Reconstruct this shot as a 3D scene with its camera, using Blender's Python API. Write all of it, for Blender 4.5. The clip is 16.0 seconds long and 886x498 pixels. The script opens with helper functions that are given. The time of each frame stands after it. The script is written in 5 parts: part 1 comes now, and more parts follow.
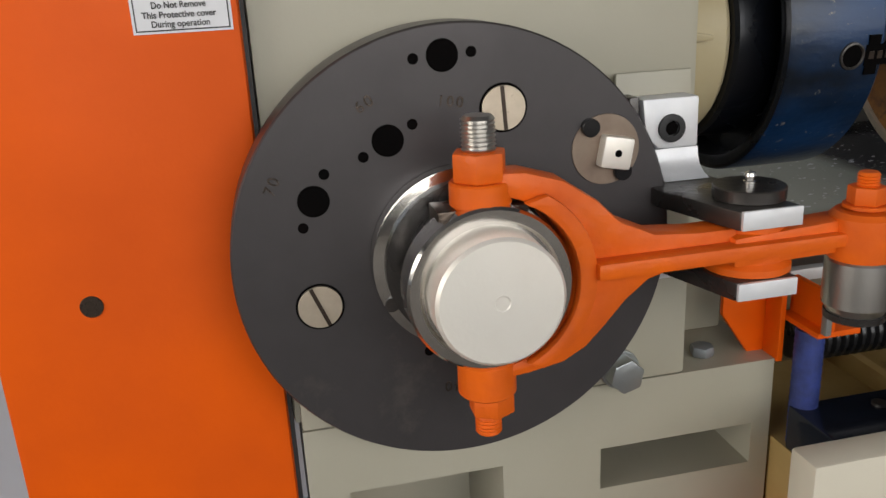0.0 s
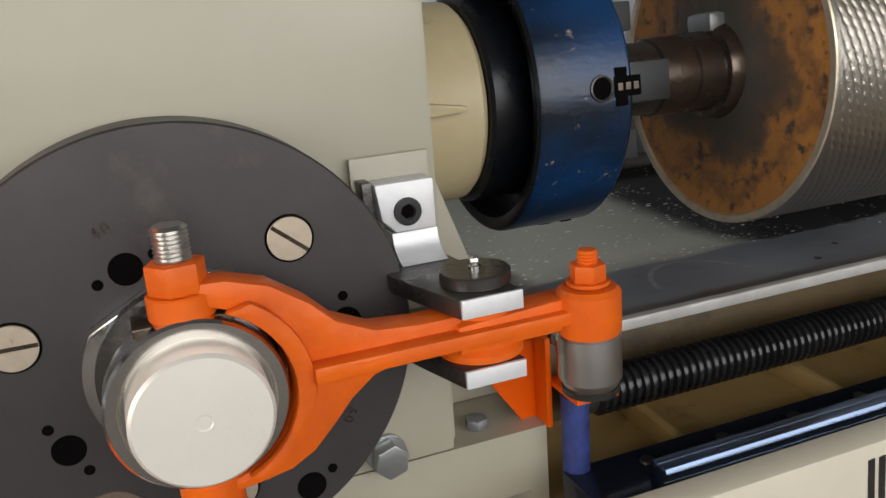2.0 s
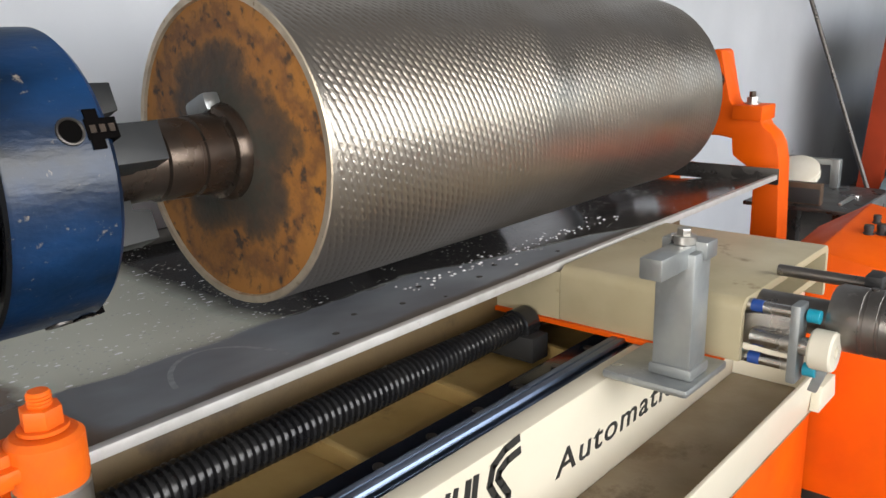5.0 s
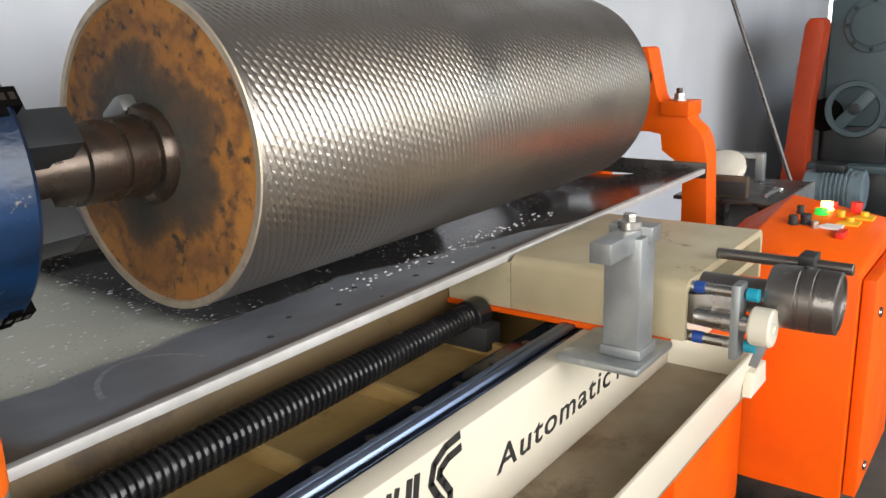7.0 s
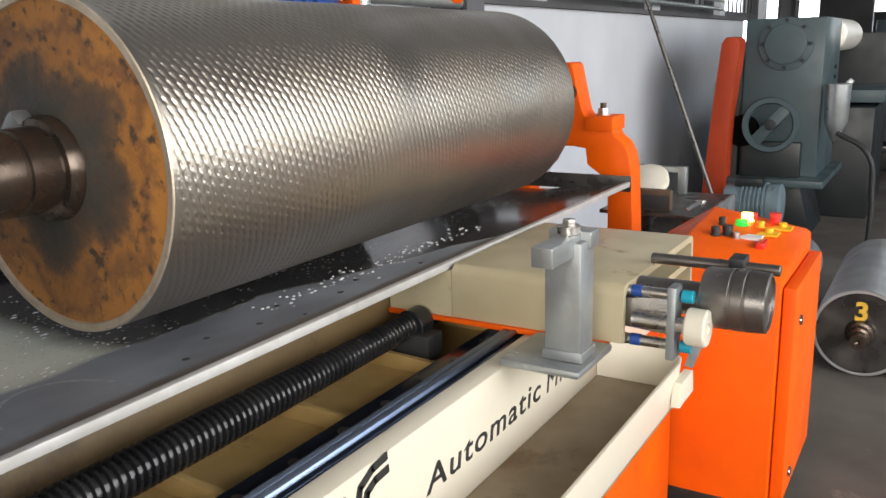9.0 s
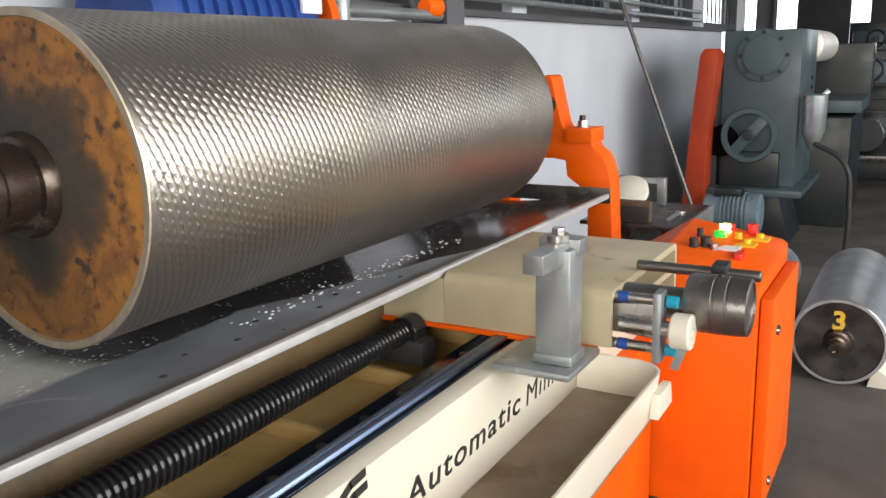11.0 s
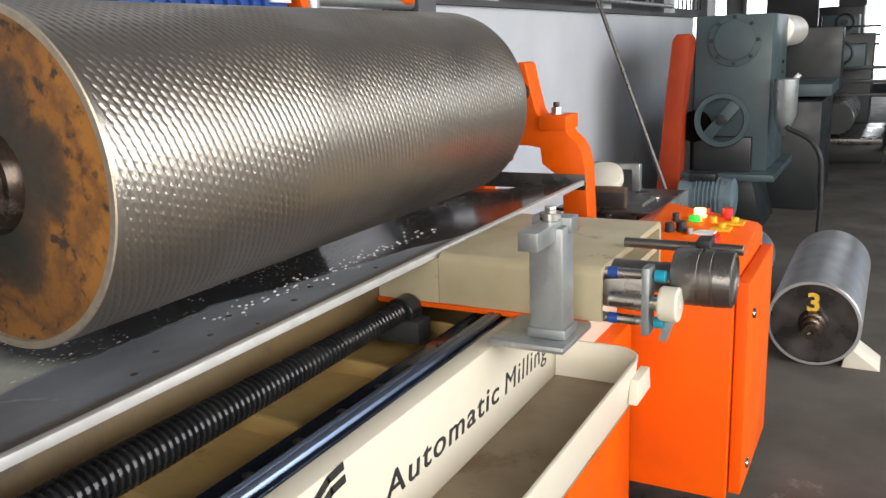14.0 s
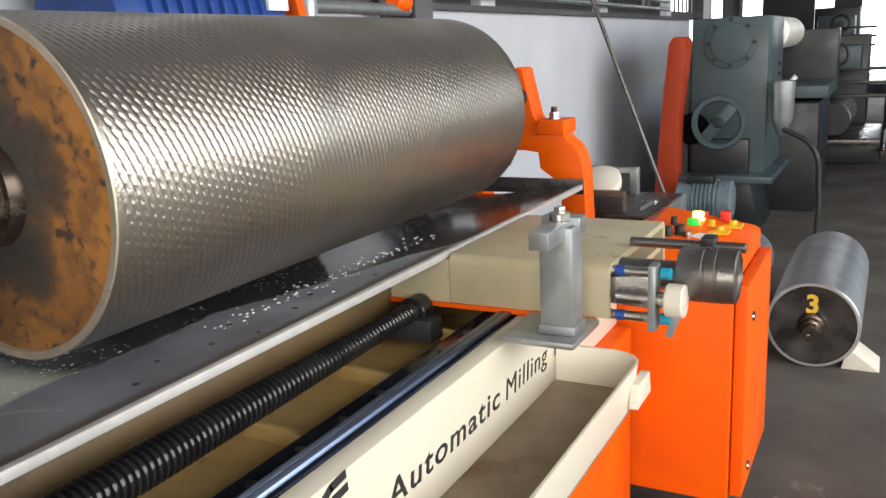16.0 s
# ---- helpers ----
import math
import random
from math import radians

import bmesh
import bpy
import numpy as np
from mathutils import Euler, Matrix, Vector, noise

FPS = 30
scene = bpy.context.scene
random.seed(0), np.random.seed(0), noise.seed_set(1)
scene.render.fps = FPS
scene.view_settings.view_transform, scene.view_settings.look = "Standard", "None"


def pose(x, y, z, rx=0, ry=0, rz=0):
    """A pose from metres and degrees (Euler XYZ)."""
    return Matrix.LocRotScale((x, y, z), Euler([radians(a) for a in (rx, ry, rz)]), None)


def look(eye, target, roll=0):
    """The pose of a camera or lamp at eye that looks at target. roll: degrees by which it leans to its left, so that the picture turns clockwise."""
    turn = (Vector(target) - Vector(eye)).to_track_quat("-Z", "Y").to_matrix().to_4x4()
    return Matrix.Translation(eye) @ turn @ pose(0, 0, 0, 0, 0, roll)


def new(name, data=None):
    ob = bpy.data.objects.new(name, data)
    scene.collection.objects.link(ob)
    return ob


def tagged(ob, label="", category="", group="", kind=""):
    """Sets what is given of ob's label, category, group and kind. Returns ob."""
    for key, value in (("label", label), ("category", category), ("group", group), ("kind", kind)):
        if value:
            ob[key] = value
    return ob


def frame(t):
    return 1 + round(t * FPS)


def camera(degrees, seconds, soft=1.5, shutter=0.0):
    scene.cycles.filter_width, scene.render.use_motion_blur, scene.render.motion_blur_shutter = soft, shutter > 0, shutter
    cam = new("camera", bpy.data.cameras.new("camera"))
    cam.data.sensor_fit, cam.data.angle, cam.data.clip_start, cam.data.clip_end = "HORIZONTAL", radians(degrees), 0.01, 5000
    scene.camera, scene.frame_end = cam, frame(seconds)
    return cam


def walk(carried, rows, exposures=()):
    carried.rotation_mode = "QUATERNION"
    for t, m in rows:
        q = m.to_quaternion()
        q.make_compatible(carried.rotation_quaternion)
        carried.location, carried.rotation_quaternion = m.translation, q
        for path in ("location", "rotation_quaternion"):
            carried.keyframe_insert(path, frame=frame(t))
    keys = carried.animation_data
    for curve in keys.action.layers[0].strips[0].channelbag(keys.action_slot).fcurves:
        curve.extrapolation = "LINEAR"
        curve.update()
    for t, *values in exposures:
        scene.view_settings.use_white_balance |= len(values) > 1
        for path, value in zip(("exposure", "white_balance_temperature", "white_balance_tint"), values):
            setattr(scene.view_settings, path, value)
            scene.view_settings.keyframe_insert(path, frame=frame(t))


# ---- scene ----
cam = camera(56.0, 16.0)
PATH = [
    (0, (-0.147, -0.623, 1.076), (0.246, 1.235, 0.448), -3.0),
    (0.5, (-0.135, -0.626, 1.077), (0.234, 1.245, 0.472), -3.0),
    (1, (-0.096, -0.635, 1.084), (0.295, 1.233, 0.486), -3.6),
    (1.5, (-0.043, -0.638, 1.095), (0.46, 1.208, 0.511), -4.0),
    (2, (-0.018, -0.628, 1.108), (0.651, 1.17, 0.542), -4.4),
    (2.5, (0.036, -0.624, 1.124), (0.827, 1.128, 0.576), -4.6),
    (3, (0.068, -0.619, 1.133), (1.021, 1.051, 0.582), -4.0),
    (3.5, (0.081, -0.615, 1.136), (1.183, 0.959, 0.581), -3.1),
    (4, (0.077, -0.624, 1.139), (1.328, 0.839, 0.598), -2.2),
    (4.5, (0.084, -0.633, 1.144), (1.455, 0.72, 0.607), -1.7),
    (5, (0.088, -0.634, 1.145), (1.555, 0.627, 0.636), -1.3),
    (7.5, (0.103, -0.633, 1.132), (1.679, 0.485, 0.617), -1.6),
    (8, (0.115, -0.628, 1.128), (1.721, 0.448, 0.612), -1.3),
    (8.5, (0.121, -0.625, 1.122), (1.759, 0.415, 0.637), -1.5),
    (11, (0.124, -0.633, 1.13), (1.809, 0.349, 0.685), -1.6),
    (11.5, (0.123, -0.637, 1.134), (1.813, 0.335, 0.69), -1.7),
    (12, (0.129, -0.631, 1.128), (1.831, 0.324, 0.688), -2.0),
    (12.5, (0.134, -0.63, 1.126), (1.84, 0.319, 0.686), -2.2),
    (13, (0.14, -0.627, 1.123), (1.847, 0.308, 0.664), -2.0),
    (13.5, (0.141, -0.625, 1.119), (1.854, 0.298, 0.66), -2.6),
    (14, (0.137, -0.629, 1.125), (1.843, 0.303, 0.656), -2.4),
    (14.5, (0.135, -0.626, 1.125), (1.849, 0.295, 0.661), -2.4),
    (15, (0.131, -0.63, 1.129), (1.847, 0.292, 0.674), -2.0),
    (15.5, (0.131, -0.63, 1.126), (1.842, 0.303, 0.676), -2.5),
    (16, (0.134, -0.629, 1.13), (1.844, 0.301, 0.67), -2.9),
]
walk(cam, [(t, look(eye, target, roll)) for t, eye, target, roll in PATH], [(0, -0.6), (1.5, -0.52), (3.0, 0.14), (5.0, 0.5), (8.0, 0.56), (16.0, 0.55)])

# ---- world and light ----
world = bpy.data.worlds.new("sky")
scene.world = world
world.use_nodes = True
wn = world.node_tree.nodes
sky = wn.new("ShaderNodeTexSky")
sky.sky_type, sky.sun_disc = "NISHITA", False
sky.sun_elevation, sky.sun_rotation = radians(48), radians(200)
world.node_tree.links.new(sky.outputs[0], wn["Background"].inputs[0])
wn["Background"].inputs[1].default_value = 0.12
sun = new("sun", bpy.data.lights.new("sun", "SUN"))
sun.data.energy, sun.data.angle, sun.data.color = 1.2, radians(8), (1.0, 0.95, 0.88)
sun.matrix_world = look((-3.0, -9.0, 9.0), (0, 0, 1))


def window_lamp(name, loc, target, sx, sz, watts, colour):
    lamp = new(name, bpy.data.lights.new(name, "AREA"))
    lamp.data.shape, lamp.data.size, lamp.data.size_y = "RECTANGLE", sx, sz
    lamp.data.energy, lamp.data.color = watts, colour
    lamp.matrix_world = look(loc, target)


window_lamp("front_opening_daylight", (1.6, -4.7, 2.2), (1.6, 0.5, 0.9), 7.2, 2.8, 290, (1.0, 0.97, 0.93))
# Added lamp for light from the left; the left wall itself is solid.
window_lamp("left_side_light", (-6.5, -2.6, 2.3), (1.6, -0.1, 0.7), 4.0, 2.8, 330, (1.0, 0.95, 0.88))
window_lamp("rear_window_daylight", (2.2, 0.90, 2.15), (2.0, -0.6, 1.0), 7.0, 1.4, 6, (0.86, 0.93, 1.0))


# ---- materials ----
def nodes_of(name):
    m = bpy.data.materials.new(name)
    m.use_nodes = True
    return m, m.node_tree.nodes, m.node_tree.links, m.node_tree.nodes["Principled BSDF"]


def surface(name, base, other, rough=0.5, metal=0.0, scale=12.0, fine=160.0, bump=0.15, spread=0.12, dirt=None, dirt_scale=5.0, dirt_from=0.58, coat=0.0, stretch=(1, 1, 1), spec=0.5):
    """Two-scale noise between two colours, roughness that varies, fine relief and patches of dirt."""
    m, n, l, bsdf = nodes_of(name)
    co = n.new("ShaderNodeTexCoord")
    mp = n.new("ShaderNodeMapping")
    mp.inputs["Scale"].default_value = stretch
    l.new(co.outputs["Object"], mp.inputs[0])
    big, small = n.new("ShaderNodeTexNoise"), n.new("ShaderNodeTexNoise")
    big.inputs["Scale"].default_value, big.inputs["Detail"].default_value = scale, 5
    small.inputs["Scale"].default_value, small.inputs["Detail"].default_value = fine, 3
    for x in (big, small):
        l.new(mp.outputs[0], x.inputs["Vector"])
    mix = n.new("ShaderNodeMix")
    mix.data_type = "RGBA"
    mix.inputs[6].default_value, mix.inputs[7].default_value = (*base, 1), (*other, 1)
    ramp = n.new("ShaderNodeMapRange")
    ramp.inputs[1].default_value, ramp.inputs[2].default_value = 0.35, 0.68
    l.new(big.outputs[0], ramp.inputs[0])
    l.new(ramp.outputs[0], mix.inputs[0])
    colour = mix.outputs[2]
    if dirt:
        dn = n.new("ShaderNodeTexNoise")
        dn.inputs["Scale"].default_value, dn.inputs["Detail"].default_value, dn.inputs["Roughness"].default_value = dirt_scale, 9, 0.68
        l.new(co.outputs["Object"], dn.inputs["Vector"])
        dr = n.new("ShaderNodeMapRange")
        dr.inputs[1].default_value, dr.inputs[2].default_value = dirt_from, dirt_from + 0.1
        l.new(dn.outputs[0], dr.inputs[0])
        dm = n.new("ShaderNodeMix")
        dm.data_type = "RGBA"
        l.new(dr.outputs[0], dm.inputs[0])
        l.new(colour, dm.inputs[6])
        dm.inputs[7].default_value = (*dirt, 1)
        colour = dm.outputs[2]
    l.new(colour, bsdf.inputs["Base Color"])
    rr = n.new("ShaderNodeMapRange")
    rr.inputs[1].default_value, rr.inputs[2].default_value = 0.3, 0.7
    rr.inputs[3].default_value, rr.inputs[4].default_value = max(rough - spread, 0.03), min(rough + spread, 1)
    l.new(big.outputs[0], rr.inputs[0])
    l.new(rr.outputs[0], bsdf.inputs["Roughness"])
    bsdf.inputs["Metallic"].default_value = metal
    bsdf.inputs["Coat Weight"].default_value = coat
    bsdf.inputs["Specular IOR Level"].default_value = spec
    if bump:
        bp = n.new("ShaderNodeBump")
        bp.inputs["Strength"].default_value, bp.inputs["Distance"].default_value = bump, 0.002
        l.new(small.outputs[0], bp.inputs["Height"])
        l.new(bp.outputs[0], bsdf.inputs["Normal"])
    return m


def glowing(name, colour, strength):
    m, n, l, bsdf = nodes_of(name)
    bsdf.inputs["Base Color"].default_value = (*colour, 1)
    bsdf.inputs["Emission Color"].default_value = (*colour, 1)
    bsdf.inputs["Emission Strength"].default_value = strength
    return m


ORANGE = surface("orange_enamel", (0.85, 0.115, 0.001), (0.72, 0.092, 0.001), 0.5, 0, 5, 220, 0.06, 0.1, (0.50, 0.06, 0.004), 5.0, 0.7, spec=0.22)
CAST_ORANGE = surface("orange_painted_casting", (0.80, 0.135, 0.006), (0.68, 0.105, 0.005), 0.48, 0, 25, 110, 0.45, 0.12, (0.34, 0.06, 0.015), 28, 0.66, spec=0.35)
CREAM = surface("cream_machine_paint", (0.43, 0.405, 0.32), (0.385, 0.36, 0.275), 0.42, 0, 4, 90, 0.12, 0.1, (0.30, 0.26, 0.17), 7, 0.68, 0.1)
CREAM_CAST = surface("cream_painted_casting", (0.52, 0.44, 0.27), (0.45, 0.37, 0.21), 0.48, 0, 9, 60, 0.4, 0.12, (0.22, 0.15, 0.07), 9, 0.63)
CREAM_OLIVE = surface("oily_cream_paint", (0.50, 0.35, 0.14), (0.38, 0.25, 0.085), 0.4, 0, 7, 90, 0.15, 0.12, (0.20, 0.12, 0.04), 8, 0.6)
# Trough floor colour: oil stains, plus the trough's own shadow mixed into the brown.
TROUGH = surface("oil_stained_shaded_trough_paint", (0.27, 0.21, 0.135), (0.16, 0.11, 0.06), 0.5, 0, 5, 120, 0.15, 0.15, (0.13, 0.08, 0.035), 7, 0.53)
# Ochre paint darkened to carry the shade below the tray lip.
SHADED_WALL = surface("shade_dark_ochre_paint", (0.15, 0.10, 0.045), (0.09, 0.06, 0.027), 0.45, 0, 5, 120, 0.15, 0.12, (0.06, 0.04, 0.022), 6, 0.56)
CARRIAGE = surface("worn_cream_carriage_paint", (0.49, 0.43, 0.29), (0.39, 0.335, 0.21), 0.42, 0, 6, 110, 0.12, 0.1, (0.20, 0.15, 0.08), 14, 0.62)
SPINDLE = surface("dull_oily_spindle_steel", (0.26, 0.245, 0.23), (0.18, 0.165, 0.15), 0.34, 0.9, 24, 200, 0.1, 0.1, (0.40, 0.38, 0.35), 26, 0.64)
PANEL = surface("cream_front_panel_paint", (0.68, 0.63, 0.515), (0.63, 0.58, 0.465), 0.38, 0, 5, 140, 0.05, 0.08, (0.40, 0.33, 0.20), 14, 0.74)
BLACK_OXIDE = surface("blackened_steel", (0.085, 0.078, 0.080), (0.060, 0.055, 0.056), 0.42, 0.55, 7, 260, 0.05, 0.1, (0.12, 0.105, 0.095), 3.5, 0.62)
STEEL = surface("machined_steel", (0.62, 0.60, 0.57), (0.54, 0.52, 0.49), 0.3, 1.0, 16, 300, 0.05, 0.1, (0.40, 0.36, 0.32), 30, 0.7)
POLISHED = surface("polished_steel", (0.74, 0.72, 0.69), (0.68, 0.66, 0.63), 0.16, 1.0, 10, 200, 0.03, 0.06)
TURNED = surface("turned_bright_steel", (0.92, 0.88, 0.80), (0.87, 0.82, 0.74), 0.5, 0.5, 12, 250, 0.08, 0.08)
BRIGHT = surface("bright_milled_steel", (0.86, 0.86, 0.87), (0.74, 0.75, 0.77), 0.5, 0.45, 22, 200, 0.12, 0.1, (0.55, 0.52, 0.49), 30, 0.68)
BARE_STEEL = surface("brushed_bare_steel", (0.58, 0.59, 0.60), (0.46, 0.47, 0.48), 0.44, 0.95, 9, 220, 0.1, 0.08, (0.36, 0.35, 0.34), 12, 0.64)
SCREW_STEEL = surface("tarnished_screw_steel", (0.66, 0.57, 0.45), (0.52, 0.44, 0.34), 0.42, 0.75, 40, 250, 0.12, 0.1, (0.30, 0.22, 0.15), 60, 0.62)
GALV = surface("worn_grey_steel", (0.40, 0.42, 0.42), (0.30, 0.32, 0.33), 0.4, 0.75, 14, 120, 0.25, 0.14, (0.50, 0.51, 0.50), 20, 0.62)
DARK_STEEL = surface("dark_oily_steel", (0.065, 0.060, 0.058), (0.10, 0.092, 0.085), 0.32, 0.7, 14, 160, 0.2, 0.12)
SHAFT = surface("brown_oily_shaft_steel", (0.115, 0.088, 0.070), (0.065, 0.050, 0.041), 0.30, 0.8, 18, 150, 0.12, 0.12, (0.30, 0.24, 0.20), 16, 0.62)
PAD_STEEL = surface("browned_pad_steel", (0.34, 0.27, 0.21), (0.24, 0.18, 0.14), 0.4, 0.8, 30, 200, 0.1, 0.1)
BLACK = surface("black_screw_steel", (0.020, 0.020, 0.022), (0.032, 0.031, 0.031), 0.2, 0.4, 20, 200, 0.05, 0.08)
RUBBER = surface("black_rubber", (0.018, 0.018, 0.019), (0.03, 0.03, 0.03), 0.6, 0, 20, 200, 0.15)
HOLE = surface("dark_bore", (0.003, 0.003, 0.003), (0.005, 0.004, 0.004), 0.9, 0, 20, 200, 0.0, spec=0.02)
BLUE = surface("worn_blue_chuck_paint", (0.002, 0.006, 0.013), (0.003, 0.045, 0.15), 0.36, 0.1, 9, 130, 0.3, 0.1, (0.34, 0.29, 0.22), 75, 0.625, 0.1, (0.5, 1, 1))
BLUE_DARK = surface("dark_blue_chuck_back", (0.006, 0.008, 0.013), (0.010, 0.010, 0.012), 0.3, 0.3, 9, 130, 0.15, 0.1, (0.01, 0.03, 0.16), 12, 0.68)
HOSE = surface("blue_braided_hose", (0.035, 0.055, 0.22), (0.02, 0.03, 0.12), 0.5, 0, 60, 300, 0.4)
RAIL = surface("ground_rail_steel", (0.17, 0.22, 0.32), (0.09, 0.12, 0.20), 0.28, 1.0, 8, 200, 0.02, 0.06, (0.02, 0.03, 0.08), 9, 0.66, stretch=(0.2, 2, 2))
RAIL_DARK = surface("oily_rail_bed", (0.012, 0.016, 0.028), (0.02, 0.024, 0.036), 0.16, 0.3, 10, 200, 0.06, 0.08)
LIP = surface("scraped_tray_lip", (0.56, 0.55, 0.54), (0.44, 0.43, 0.41), 0.45, 0.3, 20, 180, 0.12, 0.1, (0.30, 0.25, 0.21), 24, 0.64)
CONCRETE = surface("oily_concrete_floor", (0.125, 0.112, 0.098), (0.075, 0.067, 0.059), 0.75, 0, 2.6, 70, 0.3, 0.15, (0.22, 0.20, 0.175), 5.0, 0.62, spec=0.2)
WALL = surface("stained_whitewash", (0.58, 0.60, 0.64), (0.48, 0.50, 0.54), 0.85, 0, 1.3, 50, 0.25, 0.08, (0.20, 0.20, 0.22), 1.7, 0.64)
DARK_GREY = surface("dark_grey_matt", (0.10, 0.10, 0.11), (0.06, 0.06, 0.065), 0.85, 0, 1.2, 40, 0.2)
ROOF = surface("grey_roof_sheet", (0.16, 0.16, 0.17), (0.11, 0.11, 0.12), 0.7, 0, 2, 40, 0.2)
GREEN = surface("grey_green_machine_paint", (0.052, 0.079, 0.087), (0.038, 0.060, 0.067), 0.42, 0, 4, 90, 0.1, 0.1, (0.06, 0.07, 0.07), 8, 0.64)
DARK_ORANGE = surface("dark_red_orange_paint", (0.36, 0.042, 0.012), (0.28, 0.034, 0.010), 0.5, 0, 6, 100, 0.1, 0.1, (0.2, 0.05, 0.02), 8, 0.64, spec=0.2)
JAW = surface("black_chuck_jaw_steel", (0.014, 0.016, 0.018), (0.024, 0.026, 0.027), 0.5, 0.0, 14, 120, 0.1)
# Near-black copy of the machine green; the hall's deep shade is in the colour.
GREEN_SHADE = surface("shaded_green_paint", (0.014, 0.018, 0.019), (0.009, 0.011, 0.012), 0.4, 0, 5, 90, 0.1)
YELLOW = surface("yellow_plastic", (0.85, 0.50, 0.02), (0.80, 0.44, 0.02), 0.4, 0, 20, 100, 0.0)
RED = surface("red_plastic", (0.75, 0.03, 0.02), (0.65, 0.025, 0.02), 0.35, 0, 20, 100, 0.0)
TEAL = surface("teal_plastic", (0.01, 0.30, 0.42), (0.01, 0.24, 0.36), 0.4, 0, 20, 100, 0.0)
NYLON = surface("white_nylon", (0.72, 0.68, 0.58), (0.66, 0.61, 0.50), 0.5, 0, 14, 100, 0.05)
WHITE = surface("white_sticker", (0.78, 0.78, 0.80), (0.72, 0.72, 0.75), 0.5, 0, 10, 100, 0.0)
INK = surface("black_ink", (0.02, 0.02, 0.02), (0.03, 0.03, 0.028), 0.5, 0, 20, 100, 0.0)
RED_INK = surface("red_ink", (0.6, 0.03, 0.02), (0.5, 0.03, 0.02), 0.5, 0, 20, 100, 0.0)
YELLOW_PAINT = surface("yellow_chalk_paint", (0.80, 0.50, 0.05), (0.70, 0.42, 0.04), 0.7, 0, 40, 100, 0.1)
WOOD = surface("dark_oily_wood", (0.10, 0.06, 0.035), (0.06, 0.035, 0.02), 0.7, 0, 20, 120, 0.3)
MOTOR_GREY = surface("blue_grey_motor_paint", (0.16, 0.22, 0.25), (0.11, 0.15, 0.17), 0.4, 0, 10, 90, 0.1, 0.1, (0.07, 0.07, 0.06), 14, 0.6)
BLUE_MOTOR = surface("blue_motor_paint", (0.02, 0.07, 0.30), (0.015, 0.05, 0.22), 0.35, 0, 8, 90, 0.1)
LAMP_GREEN = glowing("lit_green_button", (0.02, 0.5, 0.05), 0.6)
DAYLIGHT = glowing("bright_outdoors", (0.9, 0.95, 1.0), 3.0)
LAMP_YELLOW = glowing("lit_yellow_button", (1.0, 0.6, 0.15), 4.0)


def rust_face():
    """Rust-orange ring, darker and blacker towards the hub, with scale and pits."""
    m, n, l, bsdf = nodes_of("rusty_roll_face")
    co = n.new("ShaderNodeTexCoord")
    sep = n.new("ShaderNodeSeparateXYZ")
    l.new(co.outputs["Object"], sep.inputs[0])
    flat = n.new("ShaderNodeCombineXYZ")
    l.new(sep.outputs[1], flat.inputs[1])
    l.new(sep.outputs[2], flat.inputs[2])
    ln = n.new("ShaderNodeVectorMath")
    ln.operation = "LENGTH"
    l.new(flat.outputs[0], ln.inputs[0])
    nz = n.new("ShaderNodeTexNoise")
    nz.inputs["Scale"].default_value, nz.inputs["Detail"].default_value, nz.inputs["Roughness"].default_value = 11, 9, 0.65
    l.new(co.outputs["Object"], nz.inputs["Vector"])
    ma = n.new("ShaderNodeMath")
    ma.operation = "MULTIPLY_ADD"
    l.new(nz.outputs[0], ma.inputs[0])
    ma.inputs[1].default_value = 0.22
    l.new(ln.outputs[1], ma.inputs[2])
    cr = n.new("ShaderNodeValToRGB")
    e = cr.color_ramp.elements
    e[0].position, e[0].color = 0.182, (0.05, 0.045, 0.035, 1)
    e[1].position, e[1].color = 0.305, (0.42, 0.18, 0.04, 1)
    for p, c in ((0.212, (0.080, 0.053, 0.036, 1)), (0.236, (0.15, 0.080, 0.036, 1)), (0.258, (0.36, 0.15, 0.035, 1)), (0.281, (0.20, 0.090, 0.034, 1))):
        x = e.new(p)
        x.color = c
    l.new(ma.outputs[0], cr.inputs[0])
    pit = n.new("ShaderNodeTexNoise")
    pit.inputs["Scale"].default_value, pit.inputs["Detail"].default_value = 55, 6
    l.new(co.outputs["Object"], pit.inputs["Vector"])
    pr = n.new("ShaderNodeMapRange")
    pr.inputs[1].default_value, pr.inputs[2].default_value = 0.56, 0.68
    l.new(pit.outputs[0], pr.inputs[0])
    mx = n.new("ShaderNodeMix")
    mx.data_type = "RGBA"
    l.new(pr.outputs[0], mx.inputs[0])
    l.new(cr.outputs[0], mx.inputs[6])
    mx.inputs[7].default_value = (0.06, 0.04, 0.03, 1)
    l.new(mx.outputs[2], bsdf.inputs["Base Color"])
    bsdf.inputs["Roughness"].default_value = 0.55
    bp = n.new("ShaderNodeBump")
    bp.inputs["Strength"].default_value, bp.inputs["Distance"].default_value = 0.5, 0.003
    l.new(pit.outputs[0], bp.inputs["Height"])
    l.new(bp.outputs[0], bsdf.inputs["Normal"])
    return m


